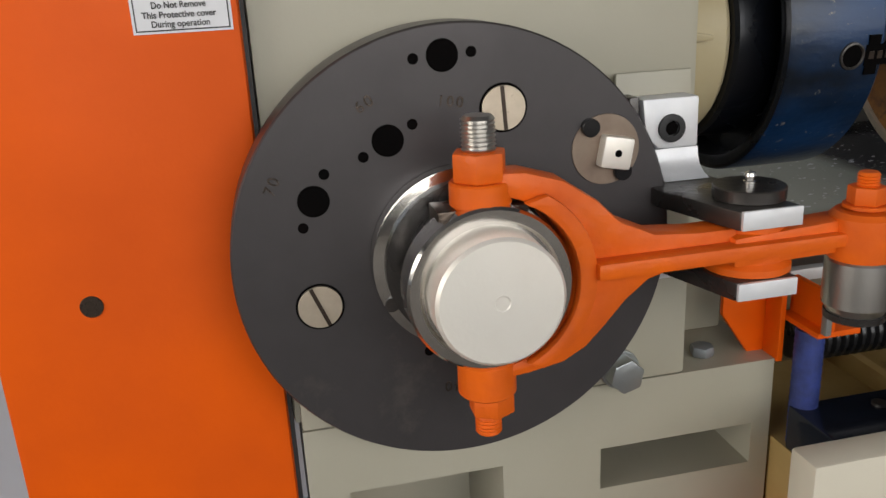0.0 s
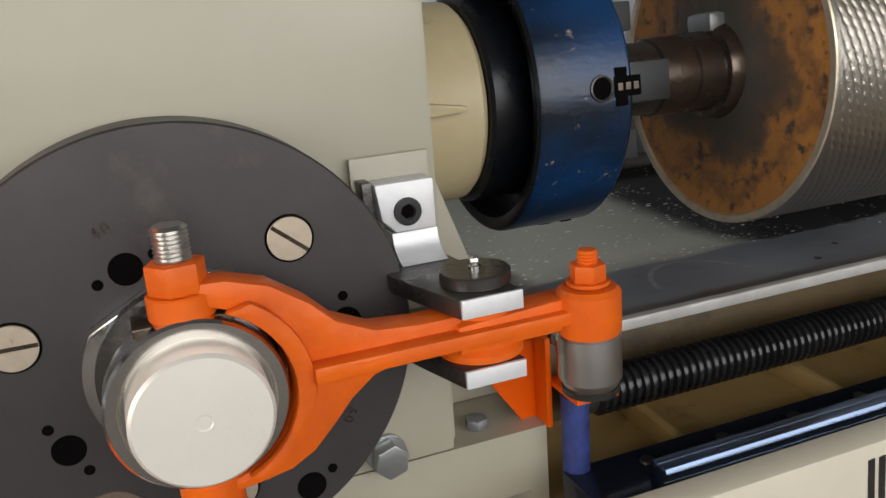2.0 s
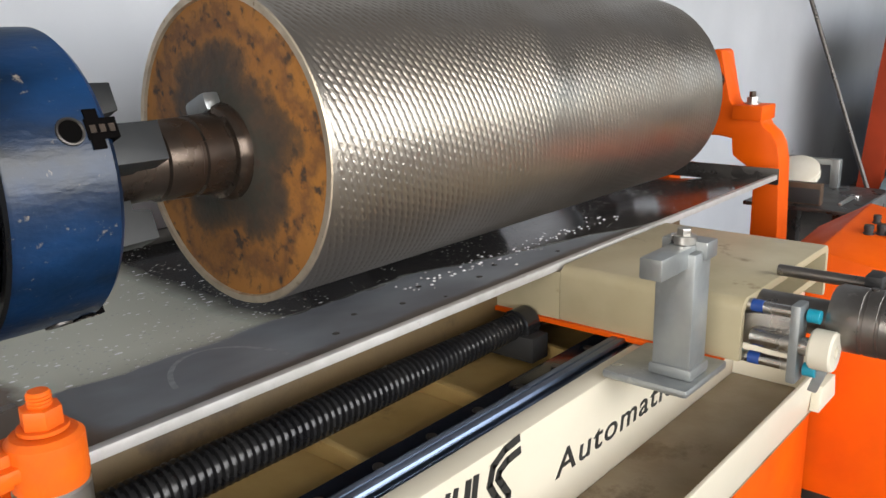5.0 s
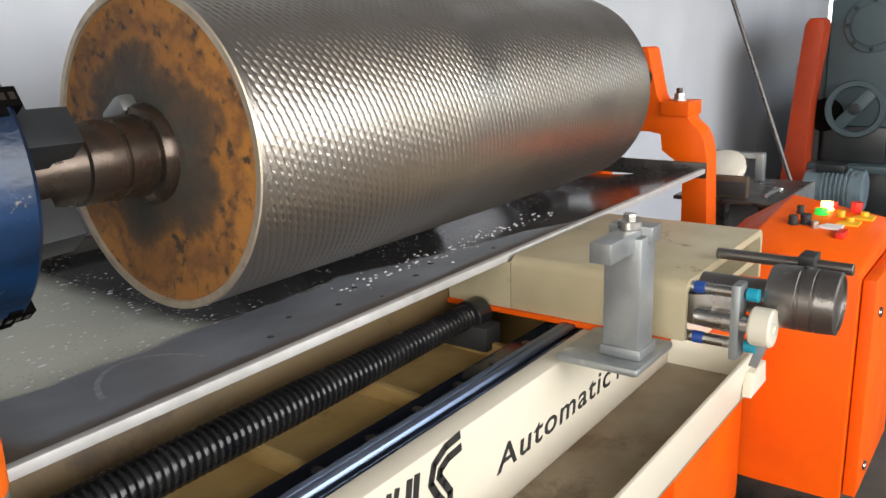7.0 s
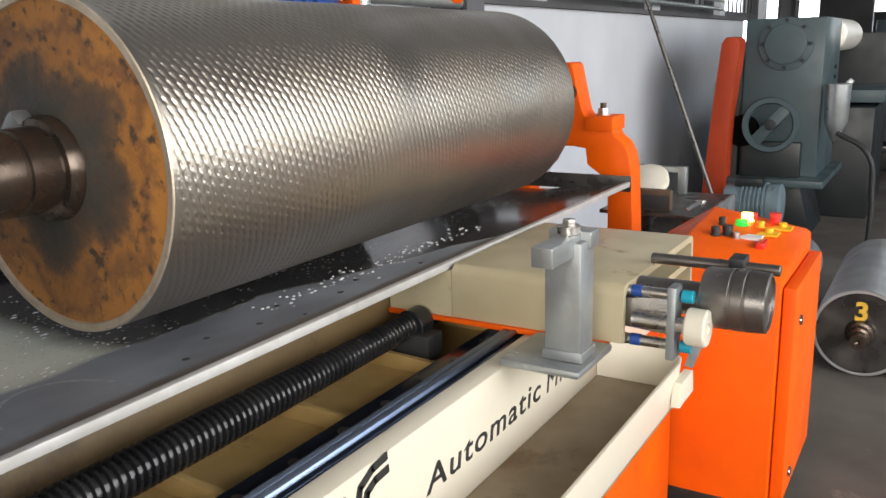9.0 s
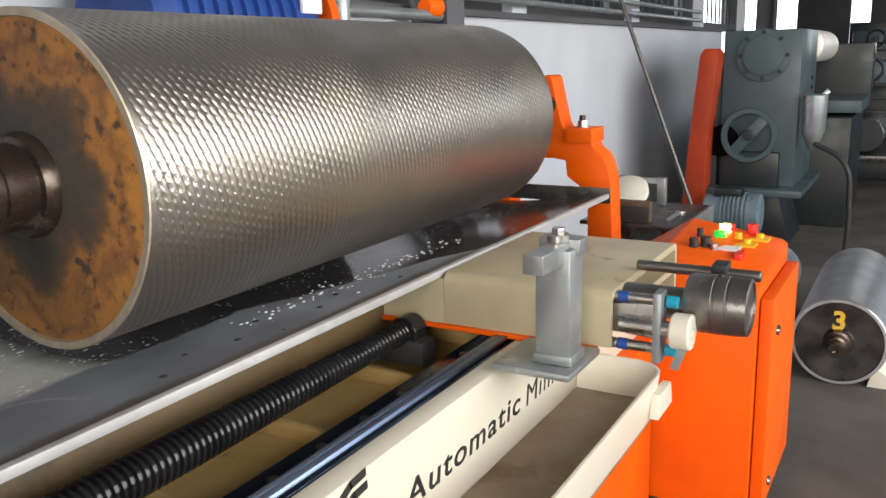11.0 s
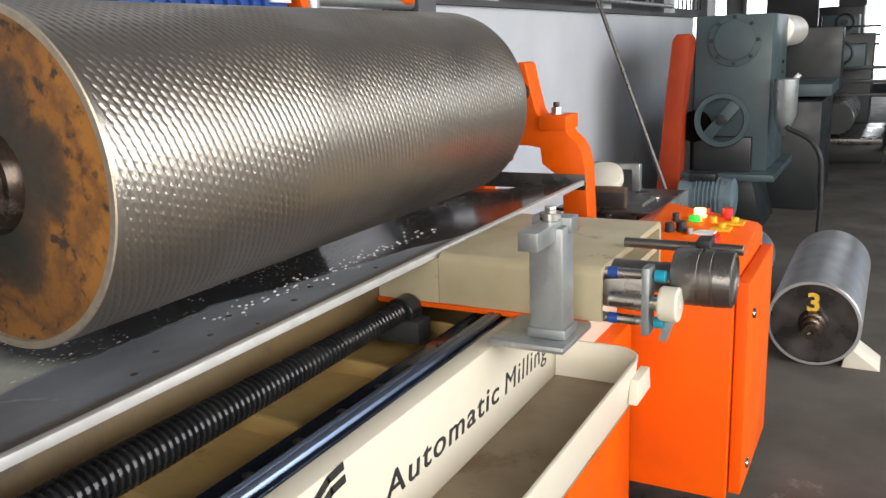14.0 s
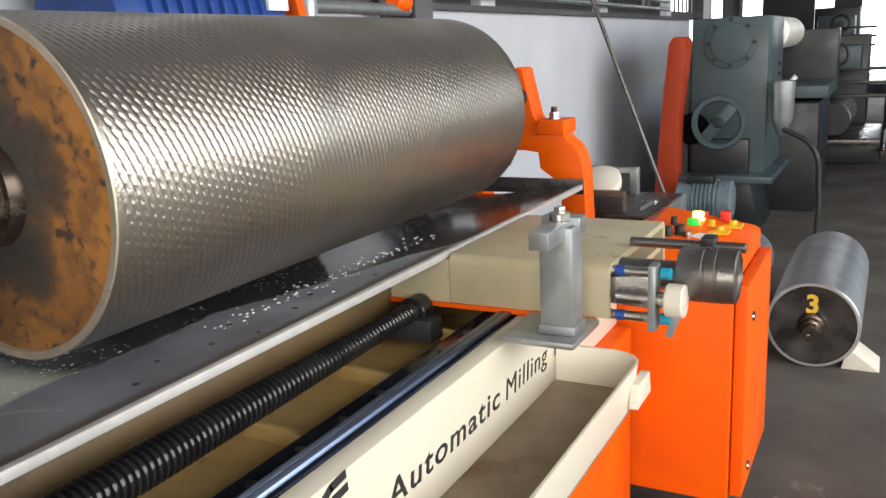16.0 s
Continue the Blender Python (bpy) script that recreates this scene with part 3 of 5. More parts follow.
def tray():
    t = empty("coolant_tray", (0.36, 0.48, 0.73))

    def p(name, bm, mat, label="", bevel=0.001):
        ob = part(name, bm, mat, t, label, bevel=bevel)
        ob.matrix_local = Matrix.Translation((-0.36, -0.48, -0.73))
        return ob

    bm = bmesh.new()
    nx, ny = 60, 24
    grid = [[bm.verts.new((0.36 + 1.86 * i / nx, 0.090 + 0.75 * j / ny, 0.768 - 0.020 * min(1, j / ny * 3) - 0.012 * math.sin(math.pi * j / ny))) for j in range(ny + 1)] for i in range(nx + 1)]
    for i in range(nx):
        for j in range(ny):
            bm.faces.new((grid[i][j], grid[i + 1][j], grid[i + 1][j + 1], grid[i][j + 1]))
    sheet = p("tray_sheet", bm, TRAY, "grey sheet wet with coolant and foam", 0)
    p("front_lip", box(0.36, 2.22, 0.077, 0.089, 0.759, 0.772), LIP, "scraped pale front edge", 0.002)
    p("back_lip", box(0.36, 2.22, 0.838, 0.850, 0.735, 0.775), DARK_STEEL, "", 0.002)
    p("end_lip", box(2.218, 2.228, 0.076, 0.85, 0.745, 0.786), DARK_STEEL, "", 0.002)
    def level(y):
        return 0.768 - 0.020 * min(1, (y - 0.09) / 0.25) - 0.012 * math.sin(math.pi * (y - 0.09) / 0.75)

    bm = bmesh.new()
    arc = [(0.615 + 0.075 * math.cos(a) + 0.03 * math.sin(a), 0.125 + 0.15 * math.sin(a)) for a in [0.1 + 0.12 * k for k in range(24)]]
    rows = []
    for k, (u, v) in enumerate(arc):
        q = arc[min(k + 1, len(arc) - 1)], arc[max(k - 1, 0)]
        n = Vector((q[0][1] - q[1][1], q[1][0] - q[0][0])).normalized() * 0.0035
        rows.append([bm.verts.new((u + sg * n.x, v + sg * n.y, level(v + sg * n.y) + 0.0008)) for sg in (-1, 1)])
    for a, b in zip(rows, rows[1:]):
        bm.faces.new((a[0], a[1], b[1], b[0]))
    p("scrape_mark", bm, SCRAPE, "pale curved scrape mark", 0)
    rng = random.Random(5)
    for u, v in ((0.86, 0.20), (0.93, 0.17), (1.02, 0.22), (1.10, 0.16), (0.78, 0.15), (1.18, 0.19), (0.98, 0.13), (1.30, 0.14)):
        r = rng.uniform(0.003, 0.006)
        p("drop", lathe([(0.0004, r), (0.0012, r * 0.8), (0.0014, 0)], "z", (u, v, level(v)), 12), DARK_STEEL, "", 0)
    for i in range(110):
        x, y = rng.uniform(1.0, 1.65), rng.gauss(0.225, 0.02)
        r = rng.uniform(0.001, 0.0034)
        foam = lathe([(-0.001, r * 0.9), (r * 0.25, r), (r * 0.5, r * 0.6), (r * 0.6, 0)], "z", (x, y, 0.768 - 0.020 * min(1, (y - 0.09) / 0.25) - 0.012 * math.sin(math.pi * (y - 0.09) / 0.75)), 8)
        p("foam_bubble", foam, WHITE, "", 0)
    bm = bmesh.new()
    for i in range(330):
        x, y = rng.uniform(0.44, 0.95), rng.uniform(0.30, 0.72)
        r, st = rng.uniform(0.0012, 0.0042) * rng.uniform(0.5, 1), rng.uniform(1.0, 2.6)
        top = bm.verts.new((x, y, level(y) + r * 0.35))
        ring = [bm.verts.new((x + r * st * math.cos(k * 0.785), y + r * math.sin(k * 0.785), level(y) - 0.0004)) for k in range(8)]
        for k in range(8):
            bm.faces.new((ring[k], ring[(k + 1) % 8], top))
    tagged(p("foam_flecks", bm, WHITE, "white flecks of coolant foam", 0), "white flecks of coolant foam", kind="stuff")
    return tagged(t, "shallow grey coolant tray wet and foamy below the roll", "tray")


tray()


# ---- headstock ----
def headstock():
    h = empty("headstock", (0.05, 0.3, 0.5))

    def p(name, bm, mat, label="", bevel=0.004, parent=None):
        ob = part(name, bm, mat, parent or h, label, bevel=bevel)
        ob.matrix_local = Matrix.Translation((-0.05, -0.3, -0.5))
        return ob

    p("body", box(-0.148, 0.240, 0.0665, 0.60, 0.6905, 1.45), CREAM, "smooth cream painted gearbox body", 0.006)
    p("side_web", prism([(0.240, 0.965), (0.262, 0.95), (0.322, 0.78), (0.322, 0.6905), (0.240, 0.6905)], "y", 0.14, 0.56), CREAM, "", 0.004)
    p("bracket_pad", box(0.157, 0.229, 0.056, 0.061, 0.875, 0.986), CREAM, "", 0.002)
    # base casting with two windows
    bm = bmesh.new()
    for a in ((-0.142, 0.332, 0.052, 0.55, 0.62, 0.69), (0.044, 0.145, 0.052, 0.55, 0.40, 0.62), (0.311, 0.332, 0.052, 0.55, 0.40, 0.62), (-0.142, -0.105, 0.052, 0.55, 0.40, 0.62), (-0.105, 0.044, 0.20, 0.55, 0.40, 0.62), (0.145, 0.311, 0.20, 0.55, 0.40, 0.62), (0.145, 0.311, 0.052, 0.2, 0.40, 0.574)):
        box(*a, bm)
    p("base", bm, CREAM, "cream cast base with rectangular openings", 0)
    p("front_block", box(-0.142, 0.232, 0.052, 0.0665, 0.6905, 0.80), CREAM, "", 0.004)
    p("ledge_bolt", hex_nut("z", (0.268, 0.082, 0.690), 0.013, 0, 0.012), GALV)
    p("washer", rod("y", (0.162, 0.0, 0.707), 0.0195, -0.052, -0.046), GALV)
    p("hex_bolt", hex_nut("y", (0.162, 0.046, 0.707), 0.0175, -0.017, 0.0), GALV, "", 0.0015)
    p("spindle_nose", lathe([(0.24, 0), (0.24, 0.128), (0.25, 0.124), (0.355, 0.118), (0.362, 0.112), (0.362, 0)], "x", (0, AY, AZ), 56), CREAM_CAST, "cream cast spindle nose with stained flats", 0)
    p("casting_rib", prism([(0.24, 1.015), (0.33, 1.000), (0.33, 0.995), (0.24, 0.99)], "y", 0.195, 0.22), CREAM_CAST, "", 0.002)
    return tagged(h, "cream gearbox headstock on a cast base", "headstock")


headstock()


def cover():
    c = empty("belt_cover", (-0.25, 0.1, 0.4))

    def p(name, bm, mat, label="", bevel=0.0, parent=None):
        ob = part(name, bm, mat, parent or c, label, bevel=bevel)
        if parent is None:
            ob.matrix_local = Matrix.Translation((0.25, -0.1, -0.4))
        return ob

    shell = p("shell", box(-0.377, -0.152, 0.050, 0.45, 0.0, 1.45), ORANGE, "smooth orange sheet-metal cover", 0.008)
    p("seam", box(-0.1525, -0.1485, 0.058, 0.4, 0.10, 1.45), RUBBER, "", 0)
    p("screw_hole", rod("y", (-0.296, 0, 0.835), 0.0092, -0.055, -0.0488, 24), SHAFT, "brown screw head", 0)
    lab = p("warning_label", box(-0.2305, -0.158, 0.0486, 0.0499, 1.0435, 1.1020), WHITE, "white danger label with black border", 0)
    p("label_border", box(-0.2285, -0.160, 0.0483, 0.0485, 1.0452, 1.1003), INK, "", 0)
    p("label_face", box(-0.2275, -0.161, 0.0480, 0.0482, 1.0462, 1.0993), WHITE, "", 0)
    for text, z, size, width, mat in (("DANGER", 1.0775, 0.013, 0.052, RED_INK), ("Rotating Parts", 1.0660, 0.0085, 0.046, INK), ("Do Not Remove", 1.0577, 0.0066, 0.039, INK), ("This Protective cover", 1.0508, 0.0066, 0.0535, INK), ("During operation", 1.0442, 0.0066, 0.042, INK)):
        lettering(text, size, Matrix.Translation((-0.196 + 0.25 - width / 2, 0.0476 - 0.1, z - 0.396)) @ pose(0, 0, 0, 90), mat, c, "lettering", 0, 1.0, "", 0.0001, "LEFT", width)
    return tagged(c, "orange sheet-metal belt cover with a danger label", "machine cover")


cover()


# ---- index disc, turns ----
def index_disc():
    d = empty("index_disc", (0, 0, 0.86))
    part("plate", lathe([(-0.045, 0), (-0.045, 0.178), (-0.042, 0.182), (-0.002, 0.182), (0, 0.1805), (0, 0)], "y", (0, 0, 0), 128), BLACK_OXIDE, d, "blackened steel disc with index holes")
    part("backing_ring", rod("y", (0, 0.055, 0), 0.172, -0.01, 0.01, 96), CREAM, d)

    def on(a, r):
        return r * math.cos(radians(a)), r * math.sin(radians(a))

    # bored index positions: one large hole with two small ones, on a circle
    for a, n, ra in ((154, "70", 0.127), (119, "60", 0.111), (93, "", 0.158), (264, "40", 0.085), (1, "", 0.108)):
        x, z = on(a, ra)
        hole = part("index_hole", rod("y", (x, 0, z), 0.0125, -0.001, 0.0006, 24), HOLE, d)
        for s in (-1, 1):
            px, pz = x - s * 0.0225 * math.sin(radians(a)), z + s * 0.0225 * math.cos(radians(a))
            part("pin_hole", rod("y", (px, 0, pz), 0.0042, -0.001, 0.0006, 14), HOLE, hole)
        if n:
            tx, tz = on(a, ra + 0.029)
            lettering(n, 0.013, Matrix.Translation((tx, -0.0004, tz)) @ pose(0, 0, 0, 90) @ pose(0, 0, 0, 0, 0, a - 90), SHAFT, d, "stamped_number", 0, 1.25, "", 0, "CENTER")
    tx, tz = on(92, 0.119)
    lettering("100", 0.012, Matrix.Translation((tx, -0.0004, tz)) @ pose(0, 0, 0, 90) @ pose(0, 0, 0, 0, 0, -8), SHAFT, d, "stamped_number", 0, 1.25, "", 0, "CENTER")
    for a, q in ((71.5, 94), (194.5, 112), (315, 152)):
        x, z = on(a, 0.121)
        s = part("slotted_screw", rod("y", (x, 0, z), 0.0175, -0.001, 0.0022, 32), SCREW_STEEL, d, "bright slotted screw head")
        c, sn = math.cos(radians(q)), math.sin(radians(q))
        part("slot", prism([(x + u * c - v * sn, z + u * sn + v * c) for u, v in ((-0.0172, -0.0016), (0.0172, -0.0016), (0.0172, 0.0016), (-0.0172, 0.0016))], "y", -0.0026, -0.0018), SHAFT, s)
        rim = part("recess_edge", lathe([(0.0003, 0.0175), (0.0008, 0.0178), (0.0008, 0.0192), (0.0003, 0.0194)], "y", (x, 0, z), 32), HOLE, s)
    # latch pin on its recessed pad
    x, z = on(31, 0.144)
    pad = part("latch_pad", rod("y", (x, 0, z), 0.029, -0.001, 0.0015, 32), PAD_STEEL, d, "brown steel latch pad")
    part("latch_block", prism([(x + 0.006 + u, z - 0.002 + v) for u, v in hexagon(0.0185, 4, 0.6)], "y", -0.013, 0.0), TURNED, pad, "square bright latch pin", bevel=0.003)
    part("latch_bore", rod("y", (x + 0.006, -0.013, z - 0.002), 0.003, -0.0005, 0.0005, 12), HOLE, pad)
    for s in (-1, 1):
        part("cap_screw", rod("y", (x - s * 0.014, 0, z + s * 0.019), 0.0075, -0.001, 0.006, 20), BLACK, pad)
    # hub: flange with flats, grooved collar, bright cup
    pts = [(0.075 * math.cos(a), 0.075 * math.sin(a)) for a in [radians(k) for k in range(-60, 241, 6)]]
    fl = part("flange", prism(pts, "y", -0.016, 0.0), POLISHED, d, "polished flange with a ground flat", bevel=0.0015)
    part("flange_screw", rod("y", (-0.062, -0.016, -0.030), 0.006, -0.001, 0.002, 16), DARK_STEEL, fl)
    part("hub_neck", lathe([(0.012, 0), (0.012, 0.066), (0.026, 0.066), (0.028, 0.052), (0.060, 0.052), (0.062, 0.0)], "y", (0, 0, 0), 64), DARK_STEEL, d, "dark oily grooved hub")
    cup = part("collar", lathe([(0.060, 0), (0.060, 0.059), (0.063, 0.0615), (0.088, 0.0615), (0.0905, 0.0595), (0.0905, 0.0525), (0.084, 0.050), (0.084, 0.0)], "y", (0, 0, 0), 80), POLISHED, d, "polished steel collar")
    part("end_cap", lathe([(0.083, 0), (0.083, 0.0475), (0.113, 0.0470), (0.1155, 0.0445), (0.1158, 0.006), (0.1150, 0.005), (0.1150, 0)], "y", (0, 0, 0), 80), TURNED, d, "bright turned end cap")
    return tagged(d, "blackened round index disc with holes and a bright hub", "index disc")


disc = index_disc()


# ---- shifting fork and its clevis ----
def fork():
    f = empty("shift_fork", (0.215, -0.075, 0.866))

    def p(name, bm, mat, label="", bevel=0.002, parent=None):
        ob = part(name, bm, mat, parent or f, label, bevel=bevel)
        ob.matrix_local = Matrix.Translation((-0.215, 0.075, -0.866)) if parent is None else Matrix.Identity(4)
        return ob

    zc = 0.86
    arc = [(0.066 * math.cos(radians(a)), zc + 0.066 * math.sin(radians(a))) for a in range(-84, 85, 8)]
    top = [(0.008, zc + 0.083), (0.029, zc + 0.082), (0.058, zc + 0.073), (0.084, zc + 0.055), (0.101, zc + 0.038), (0.129, zc + 0.025), (0.165, zc + 0.022), (0.197, zc + 0.022)]
    low = [(0.197, zc - 0.006), (0.148, zc - 0.005), (0.125, zc - 0.011), (0.107, zc - 0.025), (0.089, zc - 0.045), (0.075, zc - 0.059), (0.057, zc - 0.069), (0.030, zc - 0.074), (0.008, zc - 0.076)]
    p("fork_web", prism(arc + top + low, "y", -0.082, -0.052), CAST_ORANGE, "orange cast forked arm", 0.005)
    inner = [(0.080 * math.cos(radians(a)), zc + 0.001 + 0.077 * math.sin(radians(a))) for a in range(-62, 63, 8)]
    p("fork_rib", prism(arc[2:-2] + inner[::-1], "y", -0.092, -0.082), CAST_ORANGE, "", 0.003)
    p("arm_rib", prism([(0.078, zc + 0.012), (0.290, zc + 0.012), (0.290, zc + 0.001), (0.078, zc - 0.001)], "y", -0.098, -0.080), CAST_ORANGE, "", 0.003)
    p("arm", prism([(0.19, zc + 0.016), (0.30, zc + 0.022), (0.30, zc - 0.006), (0.19, zc - 0.008)], "y", -0.090, -0.062), CAST_ORANGE, "", 0.004)
    p("pivot_boss", lathe([(0.8425, 0), (0.8425, 0.034), (0.848, 0.034), (0.852, 0.030), (0.8815, 0.029), (0.8825, 0)], "z", (0.219, -0.060, 0), 40), CAST_ORANGE, "", 0)
    p("end_boss", lathe([(0.848, 0), (0.848, 0.025), (0.852, 0.026), (0.882, 0.026), (0.886, 0.022), (0.888, 0)], "z", (0.303, -0.086, 0), 40), CAST_ORANGE, "", 0)
    p("end_washer", rod("z", (0.303, -0.086, 0.888), 0.017, 0, 0.003), CAST_ORANGE, "", 0)
    p("end_nut", hex_nut("z", (0.303, -0.086, 0.891), 0.0145, 0, 0.014), CAST_ORANGE, "orange painted nut", 0.0012)
    p("end_stud", thread("z", (0.303, -0.086, 0), 0.0085, 0.905, 0.916, 0.0025), CAST_ORANGE, "", 0)
    p("roller", lathe([(0.802, 0), (0.802, 0.022), (0.809, 0.0245), (0.809, 0.0258), (0.846, 0.0258), (0.848, 0.024), (0.848, 0)], "z", (0.303, -0.086, 0), 48), STEEL, "bright steel roller", 0)
    p("roller_ring", rod("z", (0.303, -0.086, 0), 0.0235, 0.796, 0.802, 40), DARK_STEEL, "dark lower ring of the roller", 0)
    for z0, z1 in ((0.918, 0.936), (0.769, 0.798)):
        p("pin_boss", rod("z", (0.0, -0.066, 0), 0.0225, z0, z1, 40), CAST_ORANGE, "", 0)
    p("pad", prism([(-0.034, 0.904), (0.030, 0.910), (0.036, 0.918), (-0.034, 0.918)], "y", -0.078, -0.046), SHAFT, "brown bearing pad", 0.001)
    p("top_nut", hex_nut("z", (0.0, -0.066, 0.936), 0.0205, 0, 0.021, 0.15), CAST_ORANGE, "orange painted nut worn at the corners", 0.002)
    p("top_stud", thread("z", (0.0, -0.066, 0), 0.0125, 0.957, 0.982, 0.0030), STEEL, "bare threaded stud", 0)
    p("bottom_nut", hex_nut("z", (0.003, -0.066, 0.752), 0.0185, 0, 0.017, 0.5), CAST_ORANGE, "", 0.002)
    p("bottom_stud", thread("z", (0.0, -0.066, 0), 0.0105, 0.734, 0.752, 0.0030), CAST_ORANGE, "", 0)
    return tagged(f, "orange cast shifting fork round the hub with a steel roller", "shift fork")


fork()


def clevis():
    c = empty("clevis_bracket", (0.19, 0.04, 0.9))

    def p(name, bm, mat, label="", bevel=0.0025):
        ob = part(name, bm, mat, c, label, bevel=bevel)
        ob.matrix_local = Matrix.Translation((-0.19, -0.04, -0.9))

    p("mounting_plate", prism([(0.170, 0.966), (0.223, 0.966), (0.223, 0.922), (0.186, 0.922), (0.174, 0.934)], "y", 0.030, 0.056), BRIGHT, "bright ground mounting plate", 0.003)
    p("plate_edge", box(0.160, 0.1695, 0.034, 0.056, 0.905, 0.968), DARK_STEEL, "", 0.002)
    p("socket_screw", lathe([(-0.0, 0.0122), (0.003, 0.0122), (0.0035, 0.011), (0.0035, 0.0068), (0.0008, 0.0066), (0.0008, 0)], "y", (0.197, 0.030, 0.940), 28), RUBBER, "black socket head screw", 0)
    p("hex_socket", prism([(0.197 + u, 0.940 + v) for u, v in hexagon(0.0064, 6, 0.2)], "y", 0.0286, 0.0294), HOLE, "", 0)
    fillet = [(0.056, 0.922), (0.030, 0.922), (0.029, 0.914), (0.025, 0.907), (0.018, 0.902), (0.008, 0.8985), (0.056, 0.8985)]
    p("plate_fillet", prism(fillet, "x", 0.182, 0.223), BRIGHT, "", 0)
    p("upper_arm", prism([(0.165, 0.056), (0.224, 0.056), (0.242, -0.094), (0.190, -0.094), (0.165, -0.01)], "z", 0.883, 0.898), DARK_STEEL, "dark oily steel arm with bright sawn end", 0.002)
    p("upper_end", box(0.191, 0.241, -0.0970, -0.0935, 0.8835, 0.8985), BRIGHT, "bright sawn end", 0.001)
    p("lower_arm", prism([(0.160, 0.056), (0.222, 0.056), (0.242, -0.094), (0.190, -0.094), (0.165, -0.01)], "z", 0.827, 0.842), DARK_STEEL, "", 0.002)
    p("lower_end", box(0.191, 0.241, -0.0970, -0.0935, 0.8275, 0.8415), BRIGHT, "bright sawn end", 0.001)
    p("lower_foot", box(0.162, 0.190, 0.005, 0.056, 0.812, 0.827), BRIGHT, "", 0.002)
    p("pin_washer", rod("z", (0.219, -0.058, 0.898), 0.0280, 0, 0.0105, 48), DARK_STEEL, "dark round pin head", 0)
    p("grease_nipple", lathe([(0.9085, 0), (0.9085, 0.005), (0.911, 0.005), (0.9115, 0.0034), (0.9145, 0.0034), (0.915, 0.0048), (0.9175, 0.0042), (0.9185, 0.002), (0.9195, 0)], "z", (0.219, -0.058, 0), 16), STEEL, "", 0)
    return tagged(c, "steel clevis bracket bolted to the headstock", "bracket")


clevis()


def stop_bracket():
    s = empty("stop_bracket", (0.30, 0.03, 0.70))

    def p(name, bm, mat, label="", bevel=0.001):
        ob = part(name, bm, mat, s, label, bevel=bevel)
        ob.matrix_local = Matrix.Translation((-0.30, -0.03, -0.70))

    p("side_plate", prism([(0.285, 0.775), (0.338, 0.775), (0.338, 0.680), (0.322, 0.680), (0.285, 0.735)], "y", 0.075, 0.081), ORANGE)
    p("front_plate", box(0.332, 0.338, 0.048, 0.074, 0.688, 0.785), ORANGE)
    p("shelf", box(0.339, 0.385, 0.0, 0.06, 0.732, 0.738), ORANGE)
    p("upright", box(0.350, 0.357, 0.0, 0.06, 0.738, 0.775), ORANGE)
    p("steel_strip", box(0.341, 0.347, -0.008, 0.0, 0.738, 0.800), GALV)
    return tagged(s, "orange welded stop bracket at the end of the bed", "bracket")


stop_bracket()


def hose():
    h = empty("hose", (0.352, 0.028, 0.692))
    part("sleeve", lathe([(-0.09, 0), (-0.09, 0.0135)] + [(-0.09 + 0.004 * i, 0.0135 + 0.0006 * (i % 2)) for i in range(1, 33)] + [(0.04, 0)], "z", (0, 0, 0), 28), HOSE, h, "blue braided hose sleeve")
    return tagged(h, "short blue braided hose by the bed end", "hose")


hose()


# ---- chuck, turns ----
def chuck():
    c = empty("lathe_chuck", (0.44, AY, AZ))
    part("back_plate", lathe([(-0.077, 0), (-0.077, 0.120), (-0.073, 0.124), (0.0, 0.124), (0.0, 0)], "x", (0, 0, 0), 72), BLUE_DARK, c, "black backing plate")
    part("body", lathe([(-0.040, 0.1655), (-0.036, 0.1675), (0.070, 0.1675), (0.077, 0.161), (0.077, 0)], "x", (0, 0, 0), 112), BLUE, c, "worn dark blue chuck body with chipped paint")
    part("rear_rim", lathe([(-0.006, 0.123), (-0.010, 0.146), (-0.041, 0.150), (-0.0435, 0.154), (-0.0435, 0.162), (-0.040, 0.1656)], "x", (0, 0, 0), 112), BLUE_DARK, c, "black dished rear of the chuck")
    for k in range(4):
        a = radians(90 * k)
        m = Matrix.Rotation(a, 4, "X")
        sock = part("jaw_screw", lathe([(0.1660, 0.0118), (0.1690, 0.0118), (0.1700, 0.0128), (0.1695, 0.0145), (0.1660, 0.0150)], "z", (0.034, 0, 0), 28), DARK_STEEL, c, "black round jaw screw socket")
        sock.matrix_local = m
        part("socket_bore", rod("z", (0.034, 0, 0.1678), 0.0119, -0.002, 0.0004, 24), HOLE, sock)
        slot = part("jaw_slot", box(0.050, 0.0835, -0.011, 0.011, 0.05, 0.1685), HOLE, c)
        slot.matrix_local = m
        wide = part("slot_shoulder", box(0.052, 0.066, -0.021, 0.021, 0.15, 0.1687), HOLE, c)
        wide.matrix_local = m
        for q in (0.054, 0.064, 0.074):
            tooth = part("screw_thread", box(q, q + 0.006, -0.004, 0.004, 0.1683, 0.1693), SHAFT, c)
            tooth.matrix_local = m
        jaw = part("jaw", prism([(0.066, 0.048), (0.150, 0.048), (0.150, 0.060), (0.172, 0.064), (0.172, 0.100), (0.066, 0.104)], "y", -0.024, 0.024), JAW, c, "black stepped chuck jaw", bevel=0.002)
        jaw.matrix_local = m
    return tagged(c, "worn dark blue four-jaw chuck gripping the roll shaft", "chuck")


chuck_thing = chuck()


